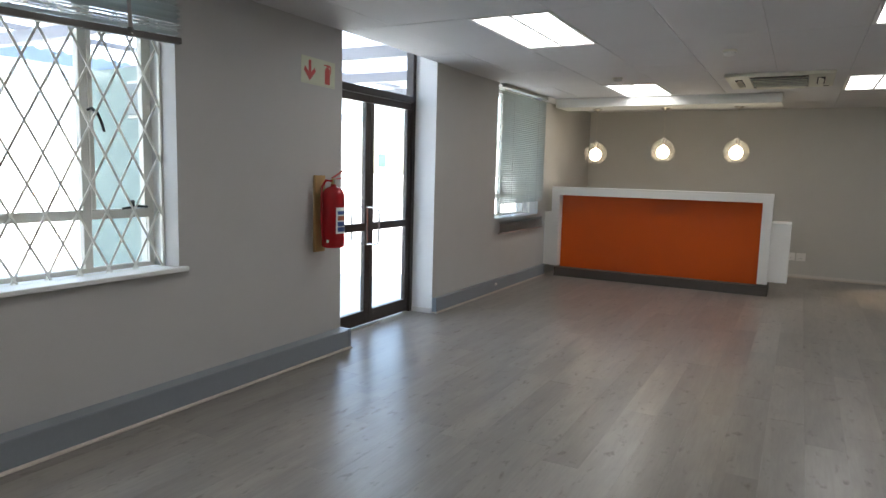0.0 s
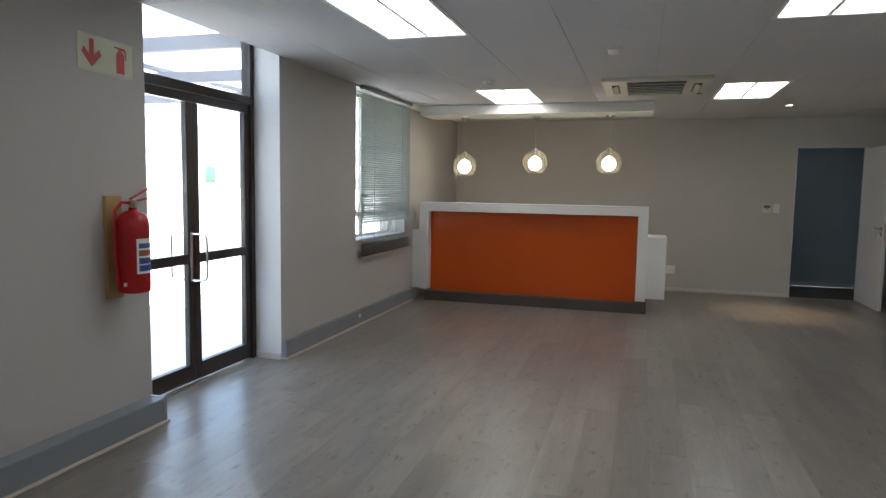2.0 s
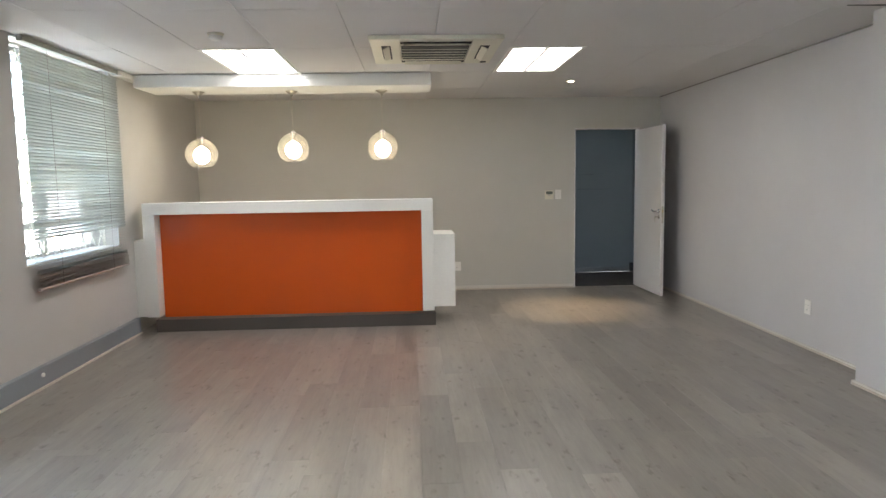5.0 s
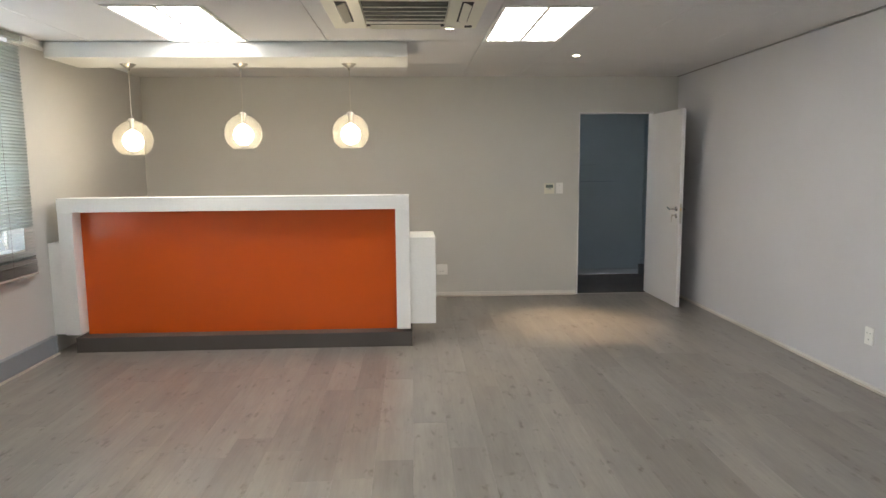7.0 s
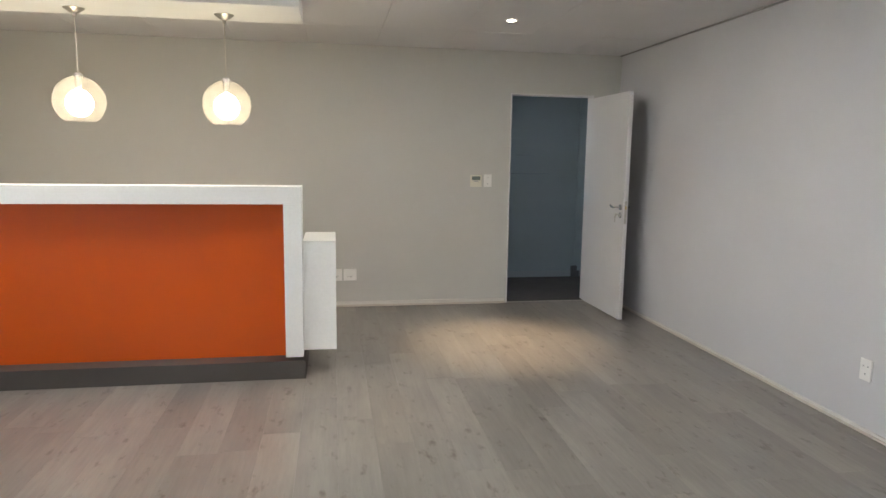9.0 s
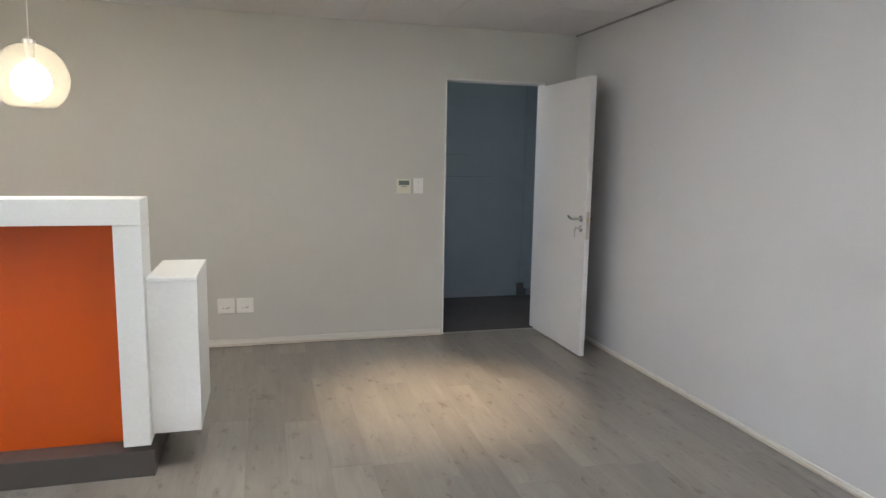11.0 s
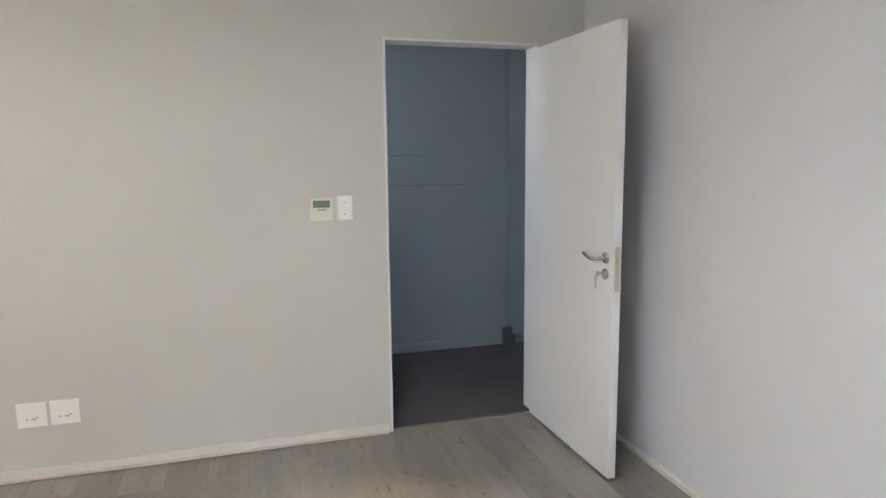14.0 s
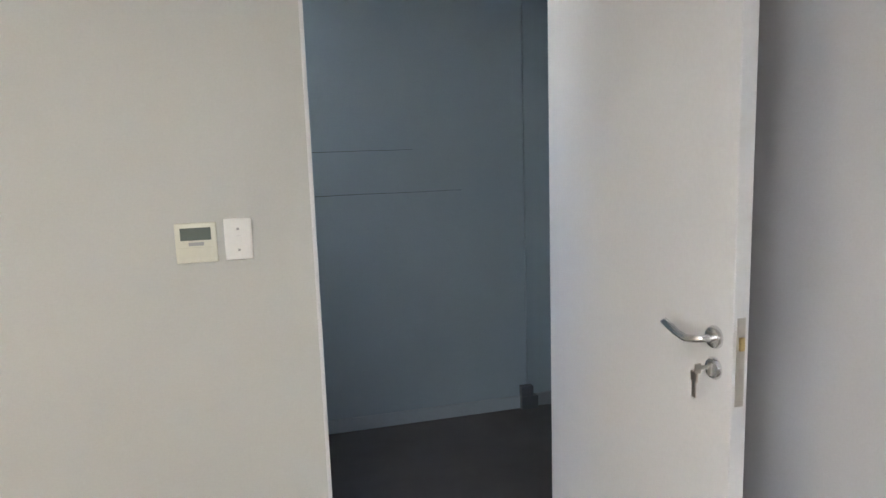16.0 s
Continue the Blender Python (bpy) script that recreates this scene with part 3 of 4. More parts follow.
def trellis(name, w, x):
    """A folding trellis of crossed flat bars behind the blind."""
    y0, y1, z0, z1 = w
    t = thing(name, "white painted folding steel security trellis across the window", "security trellis", (x, (y0 + y1) / 2, z0 + 0.01))
    h, k = (y1 - y0) / 2 - 0.012, z1 - z0 - 0.02
    dy, dz = 0.165, 0.305
    slope = dz / dy
    n = int(k / dz) + int(2 * h / dy) + 3
    for lay, sgn in ((-0.004, 1), (0.004, -1)):
        for i in range(-n, n):
            pts = []
            c = i * dz
            ya, yb = -h, h
            if sgn > 0:
                f = lambda y: c + slope * (y + h)
                lo, hi = max(-h, -h + (0 - c) / slope), min(h, -h + (k - c) / slope)
            else:
                f = lambda y: c - slope * (y - h)
                lo, hi = max(-h, h - (k - c) / slope), min(h, h + c / slope)
            if hi - lo < 0.03:
                continue
            a, b = Vector((lay, lo, f(lo))), Vector((lay, hi, f(hi)))
            L = (b - a).length
            ang = math.atan2(b.z - a.z, b.y - a.y)
            bm = turned(box(-0.002, 0.002, -L / 2, L / 2, -0.006, 0.006), Matrix.Translation((a + b) / 2) @ Matrix.Rotation(ang, 4, "X"))
            part("bar", bm, M_GRILLE, t)
    part("end_post", box(-0.010, 0.010, h - 0.002, h + 0.011, 0, k, 0.002), M_GRILLE, t)
    part("end_post", box(-0.010, 0.010, -h - 0.011, -h + 0.002, 0, k, 0.002), M_GRILLE, t)
    part("track", box(-0.012, 0.012, -h, h, -0.009, 0.004, 0.002), M_GRILLE, t)
    part("track", box(-0.012, 0.012, -h, h, k - 0.004, k + 0.009, 0.002), M_GRILLE, t)
    return t


window("window_1", W1, (1.40, 2.40), 1.125, True)
window("window_2", W2, (7.95,), 1.125, False)
trellis("security_trellis", W1, -3.43)
trellis("security_trellis", W2, -3.43)
for w, nm in ((W1, "window_sill_1"), (W2, "window_sill_2")):
    bm = box(-3.50, XL - 0.001, w[0] + 0.002, w[1] - 0.002, w[2] + 0.0005, w[2] + 0.012)
    if w is W1:
        add_box(bm, XL - 0.001, XL + 0.042, w[0] - 0.06, w[1] + 0.04, w[2] - 0.010, w[2] + 0.018, 0.006)
    setting(nm, bm, M_WHITE, "white painted window sill", "window sill")


def slat_bm(length, width=0.025, tilt=0.0):
    """One curved blind slat along y."""
    bm = bmesh.new()
    rows = []
    for i in range(5):
        u = (i / 4 - 0.5) * width
        zc = 0.003 * (1 - (2 * i / 4 - 1) ** 2)
        rows.append([bm.verts.new((u * math.cos(tilt) - zc * math.sin(tilt), s * length / 2, u * math.sin(tilt) + zc * math.cos(tilt))) for s in (-1, 1)])
    for a, b in zip(rows, rows[1:]):
        bm.faces.new((a[0], a[1], b[1], b[0]))
    bmesh.ops.solidify(bm, geom=bm.faces[:], thickness=0.0007)
    return bm


# raised blind over the first window
t = thing("venetian_blind", "grey aluminium venetian blind drawn up unevenly", "blind", (-3.277, (W1[0] + W1[1]) / 2, 2.092), group="window blinds")
t.rotation_euler = (radians(2.6), 0, 0)
L = W1[1] - W1[0] + 0.03
part("bottom_rail", box(-0.020, 0.020, -L / 2, L / 2, -0.055, -0.020, 0.005), M_RAIL, t, "dark bottom rail")
me = mesh_from(slat_bm(L, 0.05, 0.12), "slat", M_BLIND, True)
for k in range(14):
    s = new("slat", me)
    s.parent = t
    s.location = (random.uniform(-0.004, 0.004), 0, -0.006 + k * 0.0185)
    s.rotation_euler = (random.uniform(-0.006, 0.006), random.uniform(-0.25, 0.25), 0)
for y in (-0.6, 0.62):
    part("ladder_tape", box(0.026, 0.0275, y - 0.012, y + 0.012, -0.02, 0.27), M_RAIL2, t)
    part("lift_clip", box(0.018, 0.030, y - 0.016, y + 0.016, -0.045, -0.012, 0.003), M_RAIL, t)
# lowered blind over the second window, face-fixed
B0, B1 = 7.34, 8.80
t = thing("venetian_blind", "grey-green aluminium venetian blind let down over its window", "blind", (XL + 0.05, (B0 + B1) / 2, 0.69), group="window blinds")
L = B1 - B0
part("headrail", box(-0.02, 0.02, -L / 2, L / 2, H - 0.69 - 0.045, H - 0.695, 0.003), M_HEAD, t)
me = mesh_from(slat_bm(L, 0.026, 1.02), "slat", M_BLIND, True)
me2 = mesh_from(slat_bm(L, 0.026, 0.22), "slat", M_BLIND, True)
n = 66
for k in range(n):
    z = 0.135 + k * (H - 0.70 - 0.06 - 0.135) / n
    s = new("slat", me2 if 0.14 < z < 0.36 else me)
    s.parent = t
    s.location = (random.uniform(-0.0015, 0.0015), 0, z)
    s.rotation_euler = (random.uniform(-0.0015, 0.0015), random.uniform(-0.06, 0.06), 0)
me3 = mesh_from(slat_bm(L, 0.026, 0.05), "slat", M_RAIL2, True)
for k in range(9):
    s = new("slat", me3)
    s.parent = t
    s.location = (random.uniform(-0.005, 0.007), random.uniform(-0.004, 0.004), 0.030 + k * 0.0108)
    s.rotation_euler = (random.uniform(-0.006, 0.006), 0, 0)
part("bottom_rail", box(-0.014, 0.014, -L / 2, L / 2, 0.0, 0.022, 0.004), M_RAIL2, t, "taupe bottom rail")
for y in (-0.42, 0.42):
    part("ladder_cord", tube([(0.015, y, 0.01), (0.015, y, H - 0.745)], 0.0014, 6), M_RAIL2, t)

# ---- ceiling fittings ----
def troffer(l, tubes):
    x0, x1, y0, y1 = l
    t = thing("ceiling_light", "recessed fluorescent ceiling light with a glowing diffuser", "ceiling light", ((x0 + x1) / 2, (y0 + y1) / 2, H), group="recessed ceiling lights")
    a, b = (x1 - x0) / 2 - 0.003, (y1 - y0) / 2 - 0.003
    for nm, c in (("frame_side", (-a, -a + 0.028, -b, b)), ("frame_side", (a - 0.028, a, -b, b)), ("frame_end", (-a + 0.028, a - 0.028, -b, -b + 0.028)), ("frame_end", (-a + 0.028, a - 0.028, b - 0.028, b))):
        part(nm, box(*c, -0.006, 0.021, 0.002), M_WHITE, t)
    part("diffuser", box(-a + 0.028, a - 0.028, -b + 0.028, b - 0.028, 0.004, 0.019), M_PANEL, t, "glowing white diffuser")
    for x in (-0.14, 0.14):
        part("tube_strip", box(x - 0.045, x + 0.045, -b + 0.06, b - 0.06, 0.0025, 0.0038), M_TUBE, t, "brighter band below a tube")
    part("spine", box(-0.012, 0.012, -b + 0.028, b - 0.028, -0.001, 0.0038), M_WHITE, t)


for l in LIGHTS:
    troffer(l, True)

t = thing("air_conditioner", "cream four-way cassette air conditioner set in the ceiling", "air conditioner", (-0.42, 7.93, H))
R = 0.485
for nm, c in (("panel_side", (-R, -0.262, -R, R)), ("panel_side", (0.262, R, -R, R)), ("panel_end", (-0.262, 0.262, -R, -0.262)), ("panel_end", (-0.262, 0.262, 0.262, R))):
    part(nm, box(*c, -0.034, -0.0015, 0.006), M_CREAM, t)
for k in range(4):
    m = Matrix.Rotation(radians(90 * k), 4, "Z")
    s = part("outlet_slot", turned(box(0.335, 0.405, -0.26, 0.26, -0.0365, -0.034), m), M_DARKHOLE, t, "dark air outlet")
    part("louvre", turned(turned(box(-0.028, 0.028, -0.235, 0.235, -0.003, 0.003, 0.002), Matrix.Translation((0.368, 0, -0.043)) @ Matrix.Rotation(radians(24), 4, "Y")), m), M_CREAM, s, "hinged cream louvre")
part("grille_frame", box(-0.257, 0.257, -0.257, 0.257, -0.026, -0.016, 0.003), M_DARKHOLE, t)
for k in range(15):
    y = -0.242 + k * 0.484 / 14
    part("grille_slat", box(-0.252, 0.252, y - 0.009, y + 0.009, -0.038, -0.027, 0.002), M_GRILL, t)
for y in (-0.155, -0.05, 0.055, 0.16):
    part("grille_rib", box(-0.253, 0.253, y - 0.005, y + 0.005, -0.043, -0.0385, 0.001), M_CREAM, t, "thin cream grille rib")
part("display", box(0.40, 0.45, 0.38, 0.44, -0.0365, -0.034), M_DARKHOLE, t)

for x, y in ((-0.74, 6.14), (-1.95, 7.38)):
    t = thing("smoke_detector", "small round white smoke detector on the ceiling", "smoke detector", (x, y, H), group="smoke detectors")
    part("base", turned(lathe([(0, 0), (0.056, 0), (0.056, -0.012), (0.048, -0.016), (0, -0.016)], 28), Matrix.Identity(4)), M_CREAM, t, smooth=True)
    part("head", lathe([(0, -0.0165), (0.044, -0.0165), (0.046, -0.03), (0.036, -0.044), (0.02, -0.048), (0, -0.048)], 28), M_WHITE, t, smooth=True)

for x, y in ((-0.11, 8.53), (1.09, 9.70)):
    t = thing("downlight", "small lit warm recessed downlight in the ceiling", "downlight", (x, y, H), group="recessed downlights")
    part("rim", lathe([(0.030, -0.001), (0.046, -0.001), (0.046, -0.006), (0.032, -0.009), (0.030, -0.001)], 28), M_WHITE, t, smooth=True)
    part("lamp_face", lathe([(0, -0.002), (0.030, -0.002), (0.030, -0.004), (0, -0.004)], 24), M_SPOTGLOW, t, "glowing lamp face")
    lamp = bpy.data.lights.new("downlight_beam", "SPOT")
    lamp.energy, lamp.color, lamp.spot_size, lamp.spot_blend, lamp.shadow_soft_size = SPOT_WATTS * (2.4 if x > 0 else 0.3), (1.0, 0.74, 0.47), radians(46), 1.0, 0.04
    new("downlight_beam", lamp).location = (x, y, H - 0.012)

PENDANTS = ((-2.716, 1.722), (-1.803, 1.765), (-0.905, 1.765))
for x, z in PENDANTS:
    t = thing("pendant_lamp", "lit clear glass globe pendant hanging from the bulkhead", "pendant lamp", (x, 9.40, z), group="pendant lamps over the counter")
    r = 0.155
    prof = []
    for k in range(0, 23):
        a = math.pi * (0.045 + 0.76 * k / 22)
        prof.append((r * math.sin(a), r * math.cos(a)))
    part("globe", lathe(prof, 40), M_GLOBE, t, "clear glass globe open below", True).visible_shadow = False
    for k in range(3):
        a = 2 * math.pi * k / 3 + 0.5
        part("glass_stud", turned(lathe([(0, -0.006), (0.005, -0.003), (0.005, 0.003), (0, 0.006)], 10), Matrix.Translation((r * math.cos(a), r * math.sin(a), 0.0))), M_NICKEL, t, "tiny metal stud on the globe", True)
    inner = [(0.0, 0.085)] + [(0.076 * math.sin(math.pi * k / 14) * (1.0 + 0.12 * k / 14), 0.085 * math.cos(math.pi * k / 14) - 0.012) for k in range(1, 14)] + [(0, -0.097)]
    part("bulb", lathe(inner, 24), M_BULB, t, "glowing warm bulb", True)
    part("lamp_holder", lathe([(0, 0.088), (0.02, 0.088), (0.022, 0.15), (0.028, 0.152), (0.026, 0.168), (0.008, 0.178), (0, 0.178)], 20), M_NICKEL, t, smooth=True)
    top = BZ - z
    part("cord", tube([(0, 0, 0.176), (0, 0, top - 0.045)], 0.003, 8), M_CORD, t, "thin clear cord")
    part("canopy", lathe([(0, top - 0.055), (0.010, top - 0.055), (0.012, top - 0.035), (0.03, top - 0.028), (0.062, top - 0.004), (0.062, top - 0.001), (0, top - 0.001)], 28), M_NICKEL, t, "satin nickel ceiling cup", True)

# ---- reception counter ----
t = thing("reception_counter", "white framed reception counter with an orange front panel", "reception counter", (-1.81, 9.035, 0))
X0, X1, Z0, Z1, FW, DP = -1.385, 1.39, 0.148, 1.250, 0.112, 0.205
part("frame_post", box(X0, X0 + FW, 0, DP, Z0, Z1 - FW, 0.002), M_LAM, t)
part("frame_post", box(X1 - FW, X1, 0, DP, Z0, Z1 - FW, 0.002), M_LAM, t)
part("frame_top", box(X0, X1, -0.0015, DP, Z1 - FW + 0.0005, Z1, 0.002), M_LAM, t, "white laminate counter top")
part("front_panel", box(X0 + FW + 0.001, X1 - FW - 0.001, 0.135, 0.16, Z0 - 0.0255, Z1 - FW - 0.001, 0.001), M_ORANGE, t, "bright orange front panel")
part("plinth", box(X0 + 0.07, X1 + 0.012, 0.004, 0.50, 0.0, Z0 - 0.026, 0.002), M_PLINTH, t, "dark brown-grey plinth")
for a, b, zt, f in ((X1 + 0.001, X1 + 0.212, 0.899, 0.055), (X0 - 0.103, X0 - 0.001, 0.895, 0.025)):
    su = part("side_unit", box(a, b, f, 0.565, 0.152 if f < 0.05 else 0.178, zt - 0.018, 0.0015), M_LAM, t, "white laminate side unit")
    part("unit_top", box(a, b + 0.0005, f - 0.002, 0.567, zt - 0.0175, zt, 0.002), M_LAM, su)

# ---- wall plates ----
def plate(name, label, cat, at, w, h, face, bits, group="", mat=None):
    """A wall plate; face 'n' looks to -y, 'e' looks to -x. bits: (name, u, v, width, height, proud, material)."""
    t = thing(name, label, cat, at, group)
    t.rotation_euler = (0, 0, 0 if face == "n" else radians(-90))
    p = part("cover", box(-w / 2, w / 2, -0.010, 0, -h / 2, h / 2, 0.003), mat or M_PLATE, t)
    for nm, u, v, bw, bh, d, m in bits:
        part(nm, box(u - bw / 2, u + bw / 2, -0.010 - d, -0.009, v - bh / 2, v + bh / 2, min(0.001, d / 3)), m, p)
    return t


sock = [("rocker", -0.022, 0.022, 0.016, 0.024, 0.004, M_PLATE)] + [("pin_hole", u, v, 0.009, 0.007, 0.0008, M_GREYMARK) for u, v in ((-0.02, -0.018), (0.002, -0.018), (0.022, -0.012), (0.012, -0.02))]
sock += [("rocker_frame", 0.024, 0.016, 0.026, 0.036, 0.002, M_PLATE)]
for x in (-0.203, -0.066):
    plate("wall_socket", "white square double socket plate low on the wall", "socket", (x, YD, 0.312), 0.124, 0.116, "n", sock, "wall sockets")
plate("wall_socket", "white upright socket plate on the pale side wall", "socket", (XR, 7.80, 0.345), 0.078, 0.118, "e",
      [("pin_hole", -0.015, 0.02, 0.008, 0.008, 0.0008, M_GREYMARK), ("pin_hole", 0.015, 0.02, 0.008, 0.008, 0.0008, M_GREYMARK), ("pin_hole", 0, -0.022, 0.008, 0.010, 0.0008, M_GREYMARK)], "wall sockets")
plate("thermostat", "cream air conditioner thermostat with a grey display", "thermostat", (1.153, YD, 1.218), 0.114, 0.116, "n",
      [("display", 0, 0.026, 0.084, 0.036, 0.0015, M_LCD), ("button_strip", 0, -0.003, 0.042, 0.010, 0.0015, M_GREYMARK), ("flap", 0, -0.033, 0.100, 0.040, 0.0012, M_CREAM)], mat=M_CREAM)
plate("light_switch", "white two-screw blank switch plate beside the thermostat", "switch", (1.270, YD, 1.222), 0.078, 0.122, "n",
      [("screw", 0, 0.030, 0.007, 0.007, 0.001, M_GREYMARK), ("screw", 0, -0.032, 0.007, 0.007, 0.001, M_GREYMARK), ("rocker", 0, 0.0, 0.014, 0.022, 0.002, M_PLATE)])
t = thing("trunking_outlet", "small white outlet knob on the skirting trunking", "outlet", (XL + 0.045, 7.31, 0.10))
part("knob", turned(lathe([(0, 0), (0.016, 0), (0.014, 0.012), (0, 0.014)], 18), Matrix.Rotation(radians(90), 4, "Y")), M_PLATE, t, smooth=True)

# ---- extinguisher and sign ----
t = thing("fire_extinguisher", "red fire extinguisher with a printed label hung on a pine board", "fire extinguisher", (XL, 4.095, 0.80))
t.scale = (1, 1, 0.955)
part("backboard", box(0.0, 0.022, -0.080, 0.035, -0.01, 0.585, 0.003), M_BOARD, t, "pale pine backing board")
cx = 0.125
body = part("cylinder", turned(lathe([(0, 0.0), (0.070, 0.0), (0.080, 0.006), (0.0845, 0.02), (0.0845, 0.385), (0.080, 0.42), (0.064, 0.452), (0.040, 0.468), (0.022, 0.474), (0.020, 0.49), (0, 0.49)], 40), Matrix.Translation((cx, 0, 0.03))), M_RED, t, "glossy red steel cylinder", True)
v = part("valve", turned(lathe([(0, 0.49), (0.016, 0.49), (0.018, 0.50), (0.018, 0.53), (0.012, 0.535), (0, 0.535)], 16), Matrix.Translation((cx, 0, 0.03))), M_BRASS, t, "brass valve", True)
bm = turned(box(-0.012, 0.012, -0.010, 0.12, -0.004, 0.004, 0.002), Matrix.Translation((cx, 0, 0.555)) @ Matrix.Rotation(radians(8), 4, "X"))
part("carry_handle", bm, M_SIGNRED, v, "red carry handle")
bm = turned(box(-0.011, 0.011, -0.015, 0.13, -0.003, 0.003, 0.002), Matrix.Translation((cx, 0, 0.575)) @ Matrix.Rotation(radians(24), 4, "X"))
part("squeeze_lever", bm, M_SIGNRED, v, "red squeeze lever")
part("gauge", turned(lathe([(0, 0), (0.017, 0), (0.017, 0.012), (0, 0.014)], 18), Matrix.Translation((cx + 0.018, -0.005, 0.542)) @ Matrix.Rotation(radians(90), 4, "Y")), M_NICKEL, v, "", True)
part("hose", tube([(cx, -0.015, 0.545), (cx - 0.02, -0.06, 0.55), (cx - 0.03, -0.095, 0.50), (cx - 0.03, -0.1, 0.40), (cx - 0.03, -0.098, 0.22), (cx - 0.02, -0.092, 0.08)], 0.0085, 10), M_RED, t, "dark red hose", True)
part("hanger", box(0.02, 0.045, -0.02, 0.02, 0.34, 0.44, 0.003), M_NICKEL, t)


def wrap(a0, a1, z0, z1, r):
    """A curved patch on the cylinder, angles in degrees from +x."""
    bm = bmesh.new()
    n = 12
    cols = []
    for k in range(n + 1):
        a = radians(a0 + (a1 - a0) * k / n)
        cols.append([bm.verts.new((cx + r * math.cos(a), r * math.sin(a), z)) for z in (z0, z1)])
    for p, q in zip(cols, cols[1:]):
        bm.faces.new((p[0], q[0], q[1], p[1]))
    return bm


lab = part("label", wrap(-38, 52, 0.145, 0.345, 0.0850), M_PLATE, body, "white printed label", True)
for z0, z1, m in ((0.290, 0.318, M_LABELBLUE), (0.245, 0.280, M_LABELRED), (0.200, 0.236, M_LABELBLUE), (0.158, 0.194, M_LABELBLUE)):
    part("label_block", wrap(-30, 44, z0, z1, 0.0854), m, lab, "", True)
part("seal", wrap(-86, -74, 0.075, 0.095, 0.0853), M_PLATE, body, "small white sticker")

t = thing("fire_sign", "cream sign with a red arrow and a red extinguisher picture", "sign", (XL, 4.07, 2.105))
t.rotation_euler = (radians(-1), 0, 0)
sb = part("board", box(0, 0.004, -0.19, 0.19, -0.095, 0.095, 0.0015), M_SIGN, t)


def flat_poly(pts, x=0.0045):
    bm = bmesh.new()
    f = bm.faces.new([bm.verts.new((x, y, z)) for y, z in pts])
    r = bmesh.ops.extrude_face_region(bm, geom=[f])
    bmesh.ops.translate(bm, verts=[g for g in r["geom"] if isinstance(g, bmesh.types.BMVert)], vec=(0.0008, 0, 0))
    return bm


part("arrow", flat_poly([(-0.115, 0.072), (-0.085, 0.072), (-0.085, -0.010), (-0.048, 0.026), (-0.036, -0.004), (-0.100, -0.072), (-0.164, -0.004), (-0.152, 0.026), (-0.115, -0.010)]), M_SIGNRED, sb, "red down arrow")
bm = flat_poly([(0.070, -0.075), (0.128, -0.075), (0.128, 0.030), (0.112, 0.048), (0.086, 0.048), (0.070, 0.030)])
part("extinguisher_picture", bm, M_SIGNRED, sb, "red extinguisher picture")
part("lever_picture", flat_poly([(0.055, 0.066), (0.128, 0.066), (0.140, 0.052), (0.142, 0.005), (0.134, 0.005), (0.130, 0.048), (0.112, 0.054), (0.112, 0.050), (0.086, 0.050), (0.086, 0.058), (0.055, 0.058)]), M_SIGNRED, sb)
part("border_line", box(0.0042, 0.0047, -0.18, 0.18, -0.087, -0.085), M_GREYMARK, sb)

# ---- outside: yard, porch roof, neighbours ----
setting("ground", box(-400, 400, -300, 300, -0.4, -0.10), M_CONC, "pale sunlit concrete yard", "ground")
setting("pavement", box(-5.2, XO, -3, 13, -0.10, -0.03, 0.01), M_CONC, "raised concrete apron outside the door", "pavement")
b = thing("outbuilding", "white plastered building across the yard", "building", (-14, 3, -0.1))
part("wall", wall_cells(-14, 16, 0, 3.2, [], (-0.3, 0), "y"), M_PLASTER, b)
part("roof", box(-4, 0.4, -14.4, 16.4, 3.2, 3.35, 0.02), M_ROOFSHEET, b)
# projecting pale green wall beside the first window
setting("wall_outside_wing", box(-4.62, XO - 0.001, 3.12, 3.32, -0.03, 2.04), M_MINT, "pale green plastered wing wall outside the window", "wall")
t = thing("meter_box", "grey electrical box on the pale green wing wall", "meter box", (-3.98, 3.12, 1.82))
part("case", box(-0.07, 0.07, -0.07, -0.0005, -0.12, 0.12, 0.006), M_STEELW, t)
part("lid", box(-0.055, 0.055, -0.085, -0.071, -0.10, 0.10, 0.004), M_BOXGREY, t, "grey lid")


def corrugated(name, x0, x1, y0, y1, z0, z1):
    bm = bmesh.new()
    n = int((y1 - y0) / 0.0425)
    cols = []
    for k in range(n + 1):
        y = y0 + (y1 - y0) * k / n
        dz = 0.022 * math.sin(k * math.pi / 2 + 0.4)
        cols.append([bm.verts.new((x0, y, z0 + dz)), bm.verts.new((x1, y, z1 + dz))])
    for p, q in zip(cols, cols[1:]):
        bm.faces.new((p[0], p[1], q[1], q[0]))
    bmesh.ops.solidify(bm, geom=bm.faces[:], thickness=0.003)
    return bm


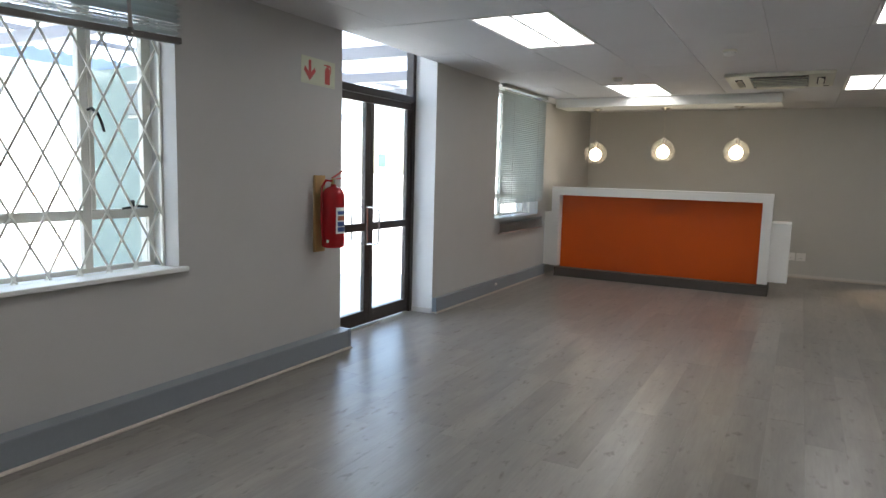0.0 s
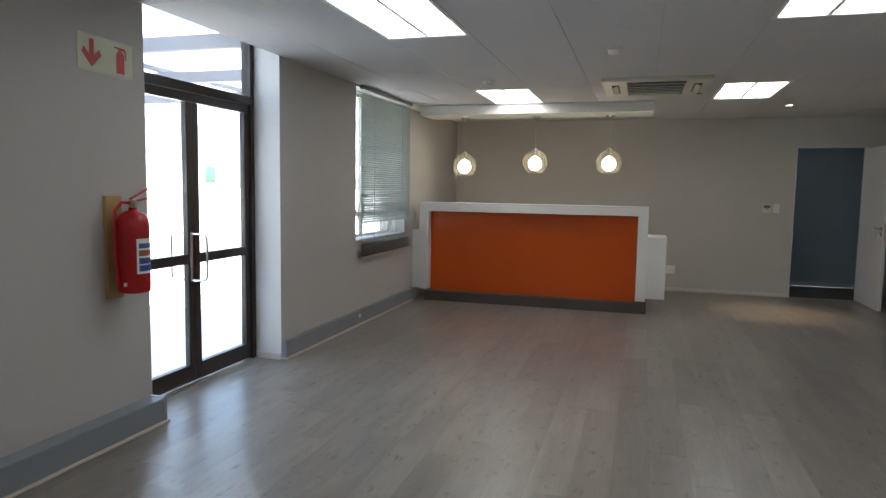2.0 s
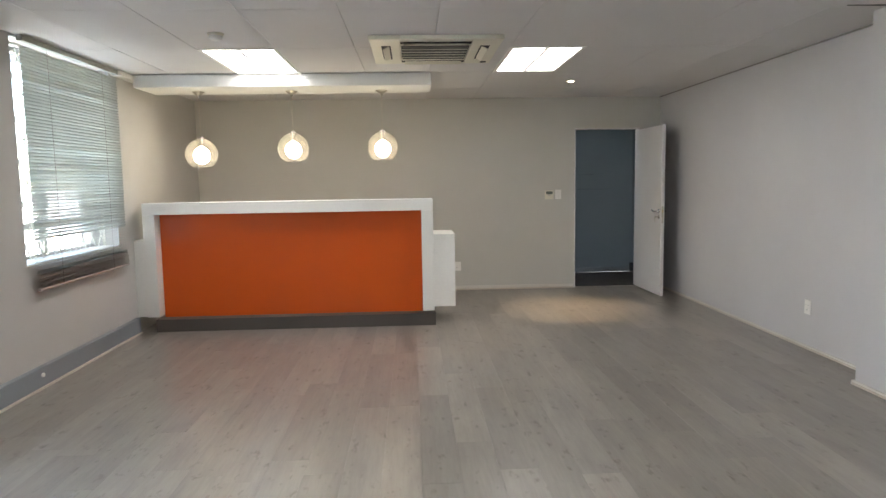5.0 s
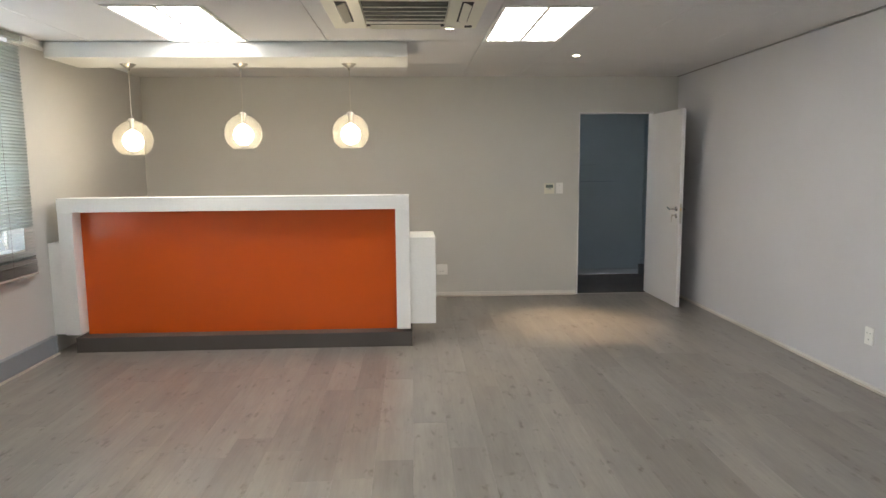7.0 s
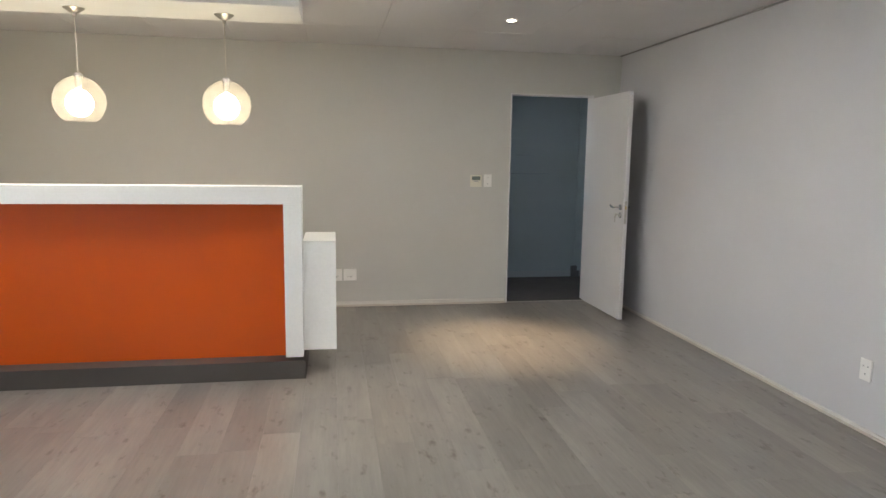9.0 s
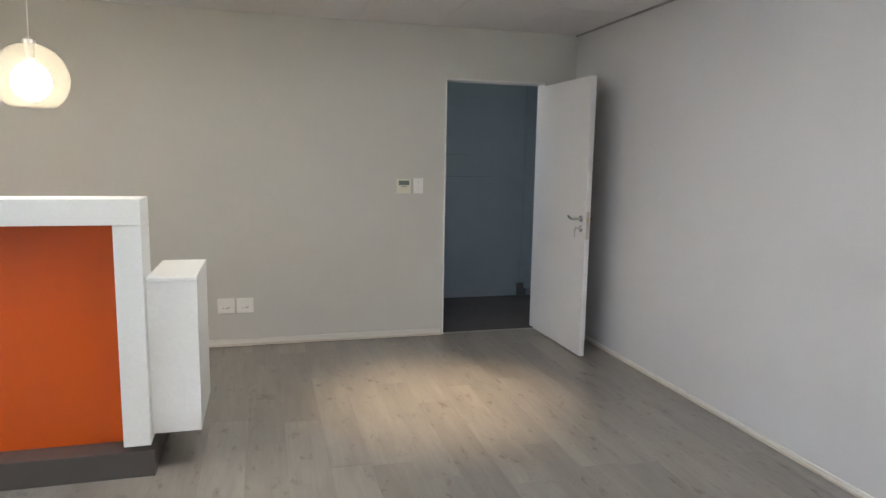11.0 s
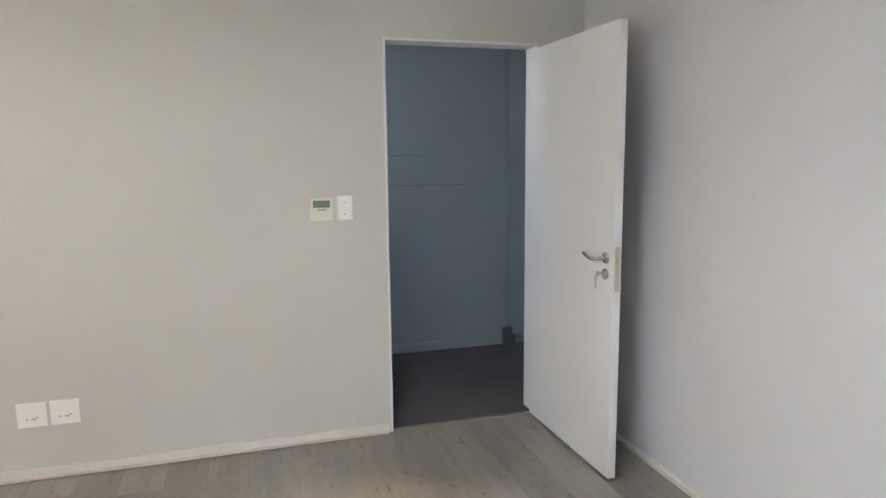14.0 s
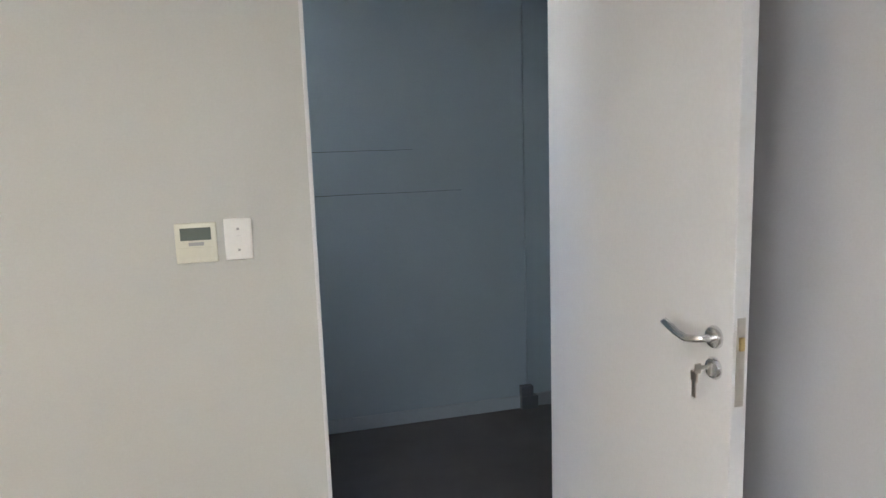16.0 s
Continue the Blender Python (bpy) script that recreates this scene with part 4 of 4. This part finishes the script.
t = thing("porch_roof", "translucent corrugated porch roof on beams coloured dark as if backlit", "porch roof", (-4.6, 4.0, 2.5))
part("sheet", corrugated("sheet", -3.4, 0.95, -8, 5.0, 0.22, 0.42), M_ROOFCLEAR, t, "blue-tinted translucent corrugated sheet", True)
for y in (-7.6, -5.7, -3.8, -1.9, 0.0, 1.9, 3.4, 4.9):
    part("rafter", box(-3.35, 0.96, y - 0.045, y + 0.045, 0.04, 0.16, 0.004), M_BEAM_BACKLIT, t)
part("fascia", box(-3.46, -3.40, -8, 5.0, 0.06, 0.26, 0.006), M_ROOFSHEET, t, "blue-grey fascia board")
for x in (-2.3, -1.1):
    part("purlin", box(x - 0.025, x + 0.025, -8, 5.0, 0.161, 0.215, 0.004), M_BEAM_BACKLIT, t)
for y in (-7.9, -2.7, 4.9):
    part("post", box(-3.46, -3.39, y - 0.035, y + 0.035, -2.60, 0.06, 0.006), M_BEAM_BACKLIT, t)

# ---- floor boards, last ----
fl = thing("floor", "grey-brown oak laminate plank floor", "floor", (0, 0, 0), kind="structure")
part("underlay", box(XO + 0.01, XR, YB, YD + 0.014, -0.055, -0.009), M_PLINTH, fl)
PW, PL = 0.193, 1.285


def plank_bm(L, W):
    bm = bmesh.new()
    e = 0.0003
    add_box(bm, -W / 2 + 0.0001, W / 2 - 0.0001, -L / 2 + 0.0001, L / 2 - 0.0001, -0.009, -0.0006)
    top = [f for f in bm.faces if f.normal.z > 0.9]
    r = bmesh.ops.extrude_face_region(bm, geom=top)
    vs = [g for g in r["geom"] if isinstance(g, bmesh.types.BMVert)]
    bmesh.ops.delete(bm, geom=top, context="FACES_ONLY")
    for v in vs:
        v.co.z = 0.0
        v.co.x -= math.copysign(e, v.co.x)
        v.co.y -= math.copysign(e, v.co.y)
    return bm


shared = {}
far_bm = bmesh.new()
rs = random.Random(5)
x = XO + 0.012
col = 0
while x < XR - 0.01:
    w = min(PW, XR - x)
    lo = YB if x + w / 2 > XL else A0
    hi = YD + 0.014 if x + w / 2 > XL else A1
    if x < XL < x + w:
        w = XL - x
    y = lo - rs.uniform(0.1, 1.1) - (0 if x > XL else 0.0)
    while y < hi:
        a, b = max(y, lo), min(y + PL, hi)
        if b - a > 0.02:
            if b < 0.9:
                m4 = Matrix.Translation((x + w / 2, (a + b) / 2, 0))
                q = plank_bm(b - a, w)
                me = bpy.data.meshes.new("tmp")
                q.transform(m4)
                q.to_mesh(me)
                q.free()
                far_bm.from_mesh(me)
                bpy.data.meshes.remove(me)
            else:
                key = (round(b - a, 3), round(w, 3))
                if key not in shared:
                    shared[key] = mesh_from(plank_bm(b - a, w), "plank", M_FLOOR)
                ob = new("plank", shared[key])
                ob.parent = fl
                ob.location = (x + w / 2, (a + b) / 2, rs.uniform(-0.0003, 0.0003))
        y += PL
    x += w
    col += 1
tagged(part("planks_behind", far_bm, M_FLOOR, fl), kind="stuff")
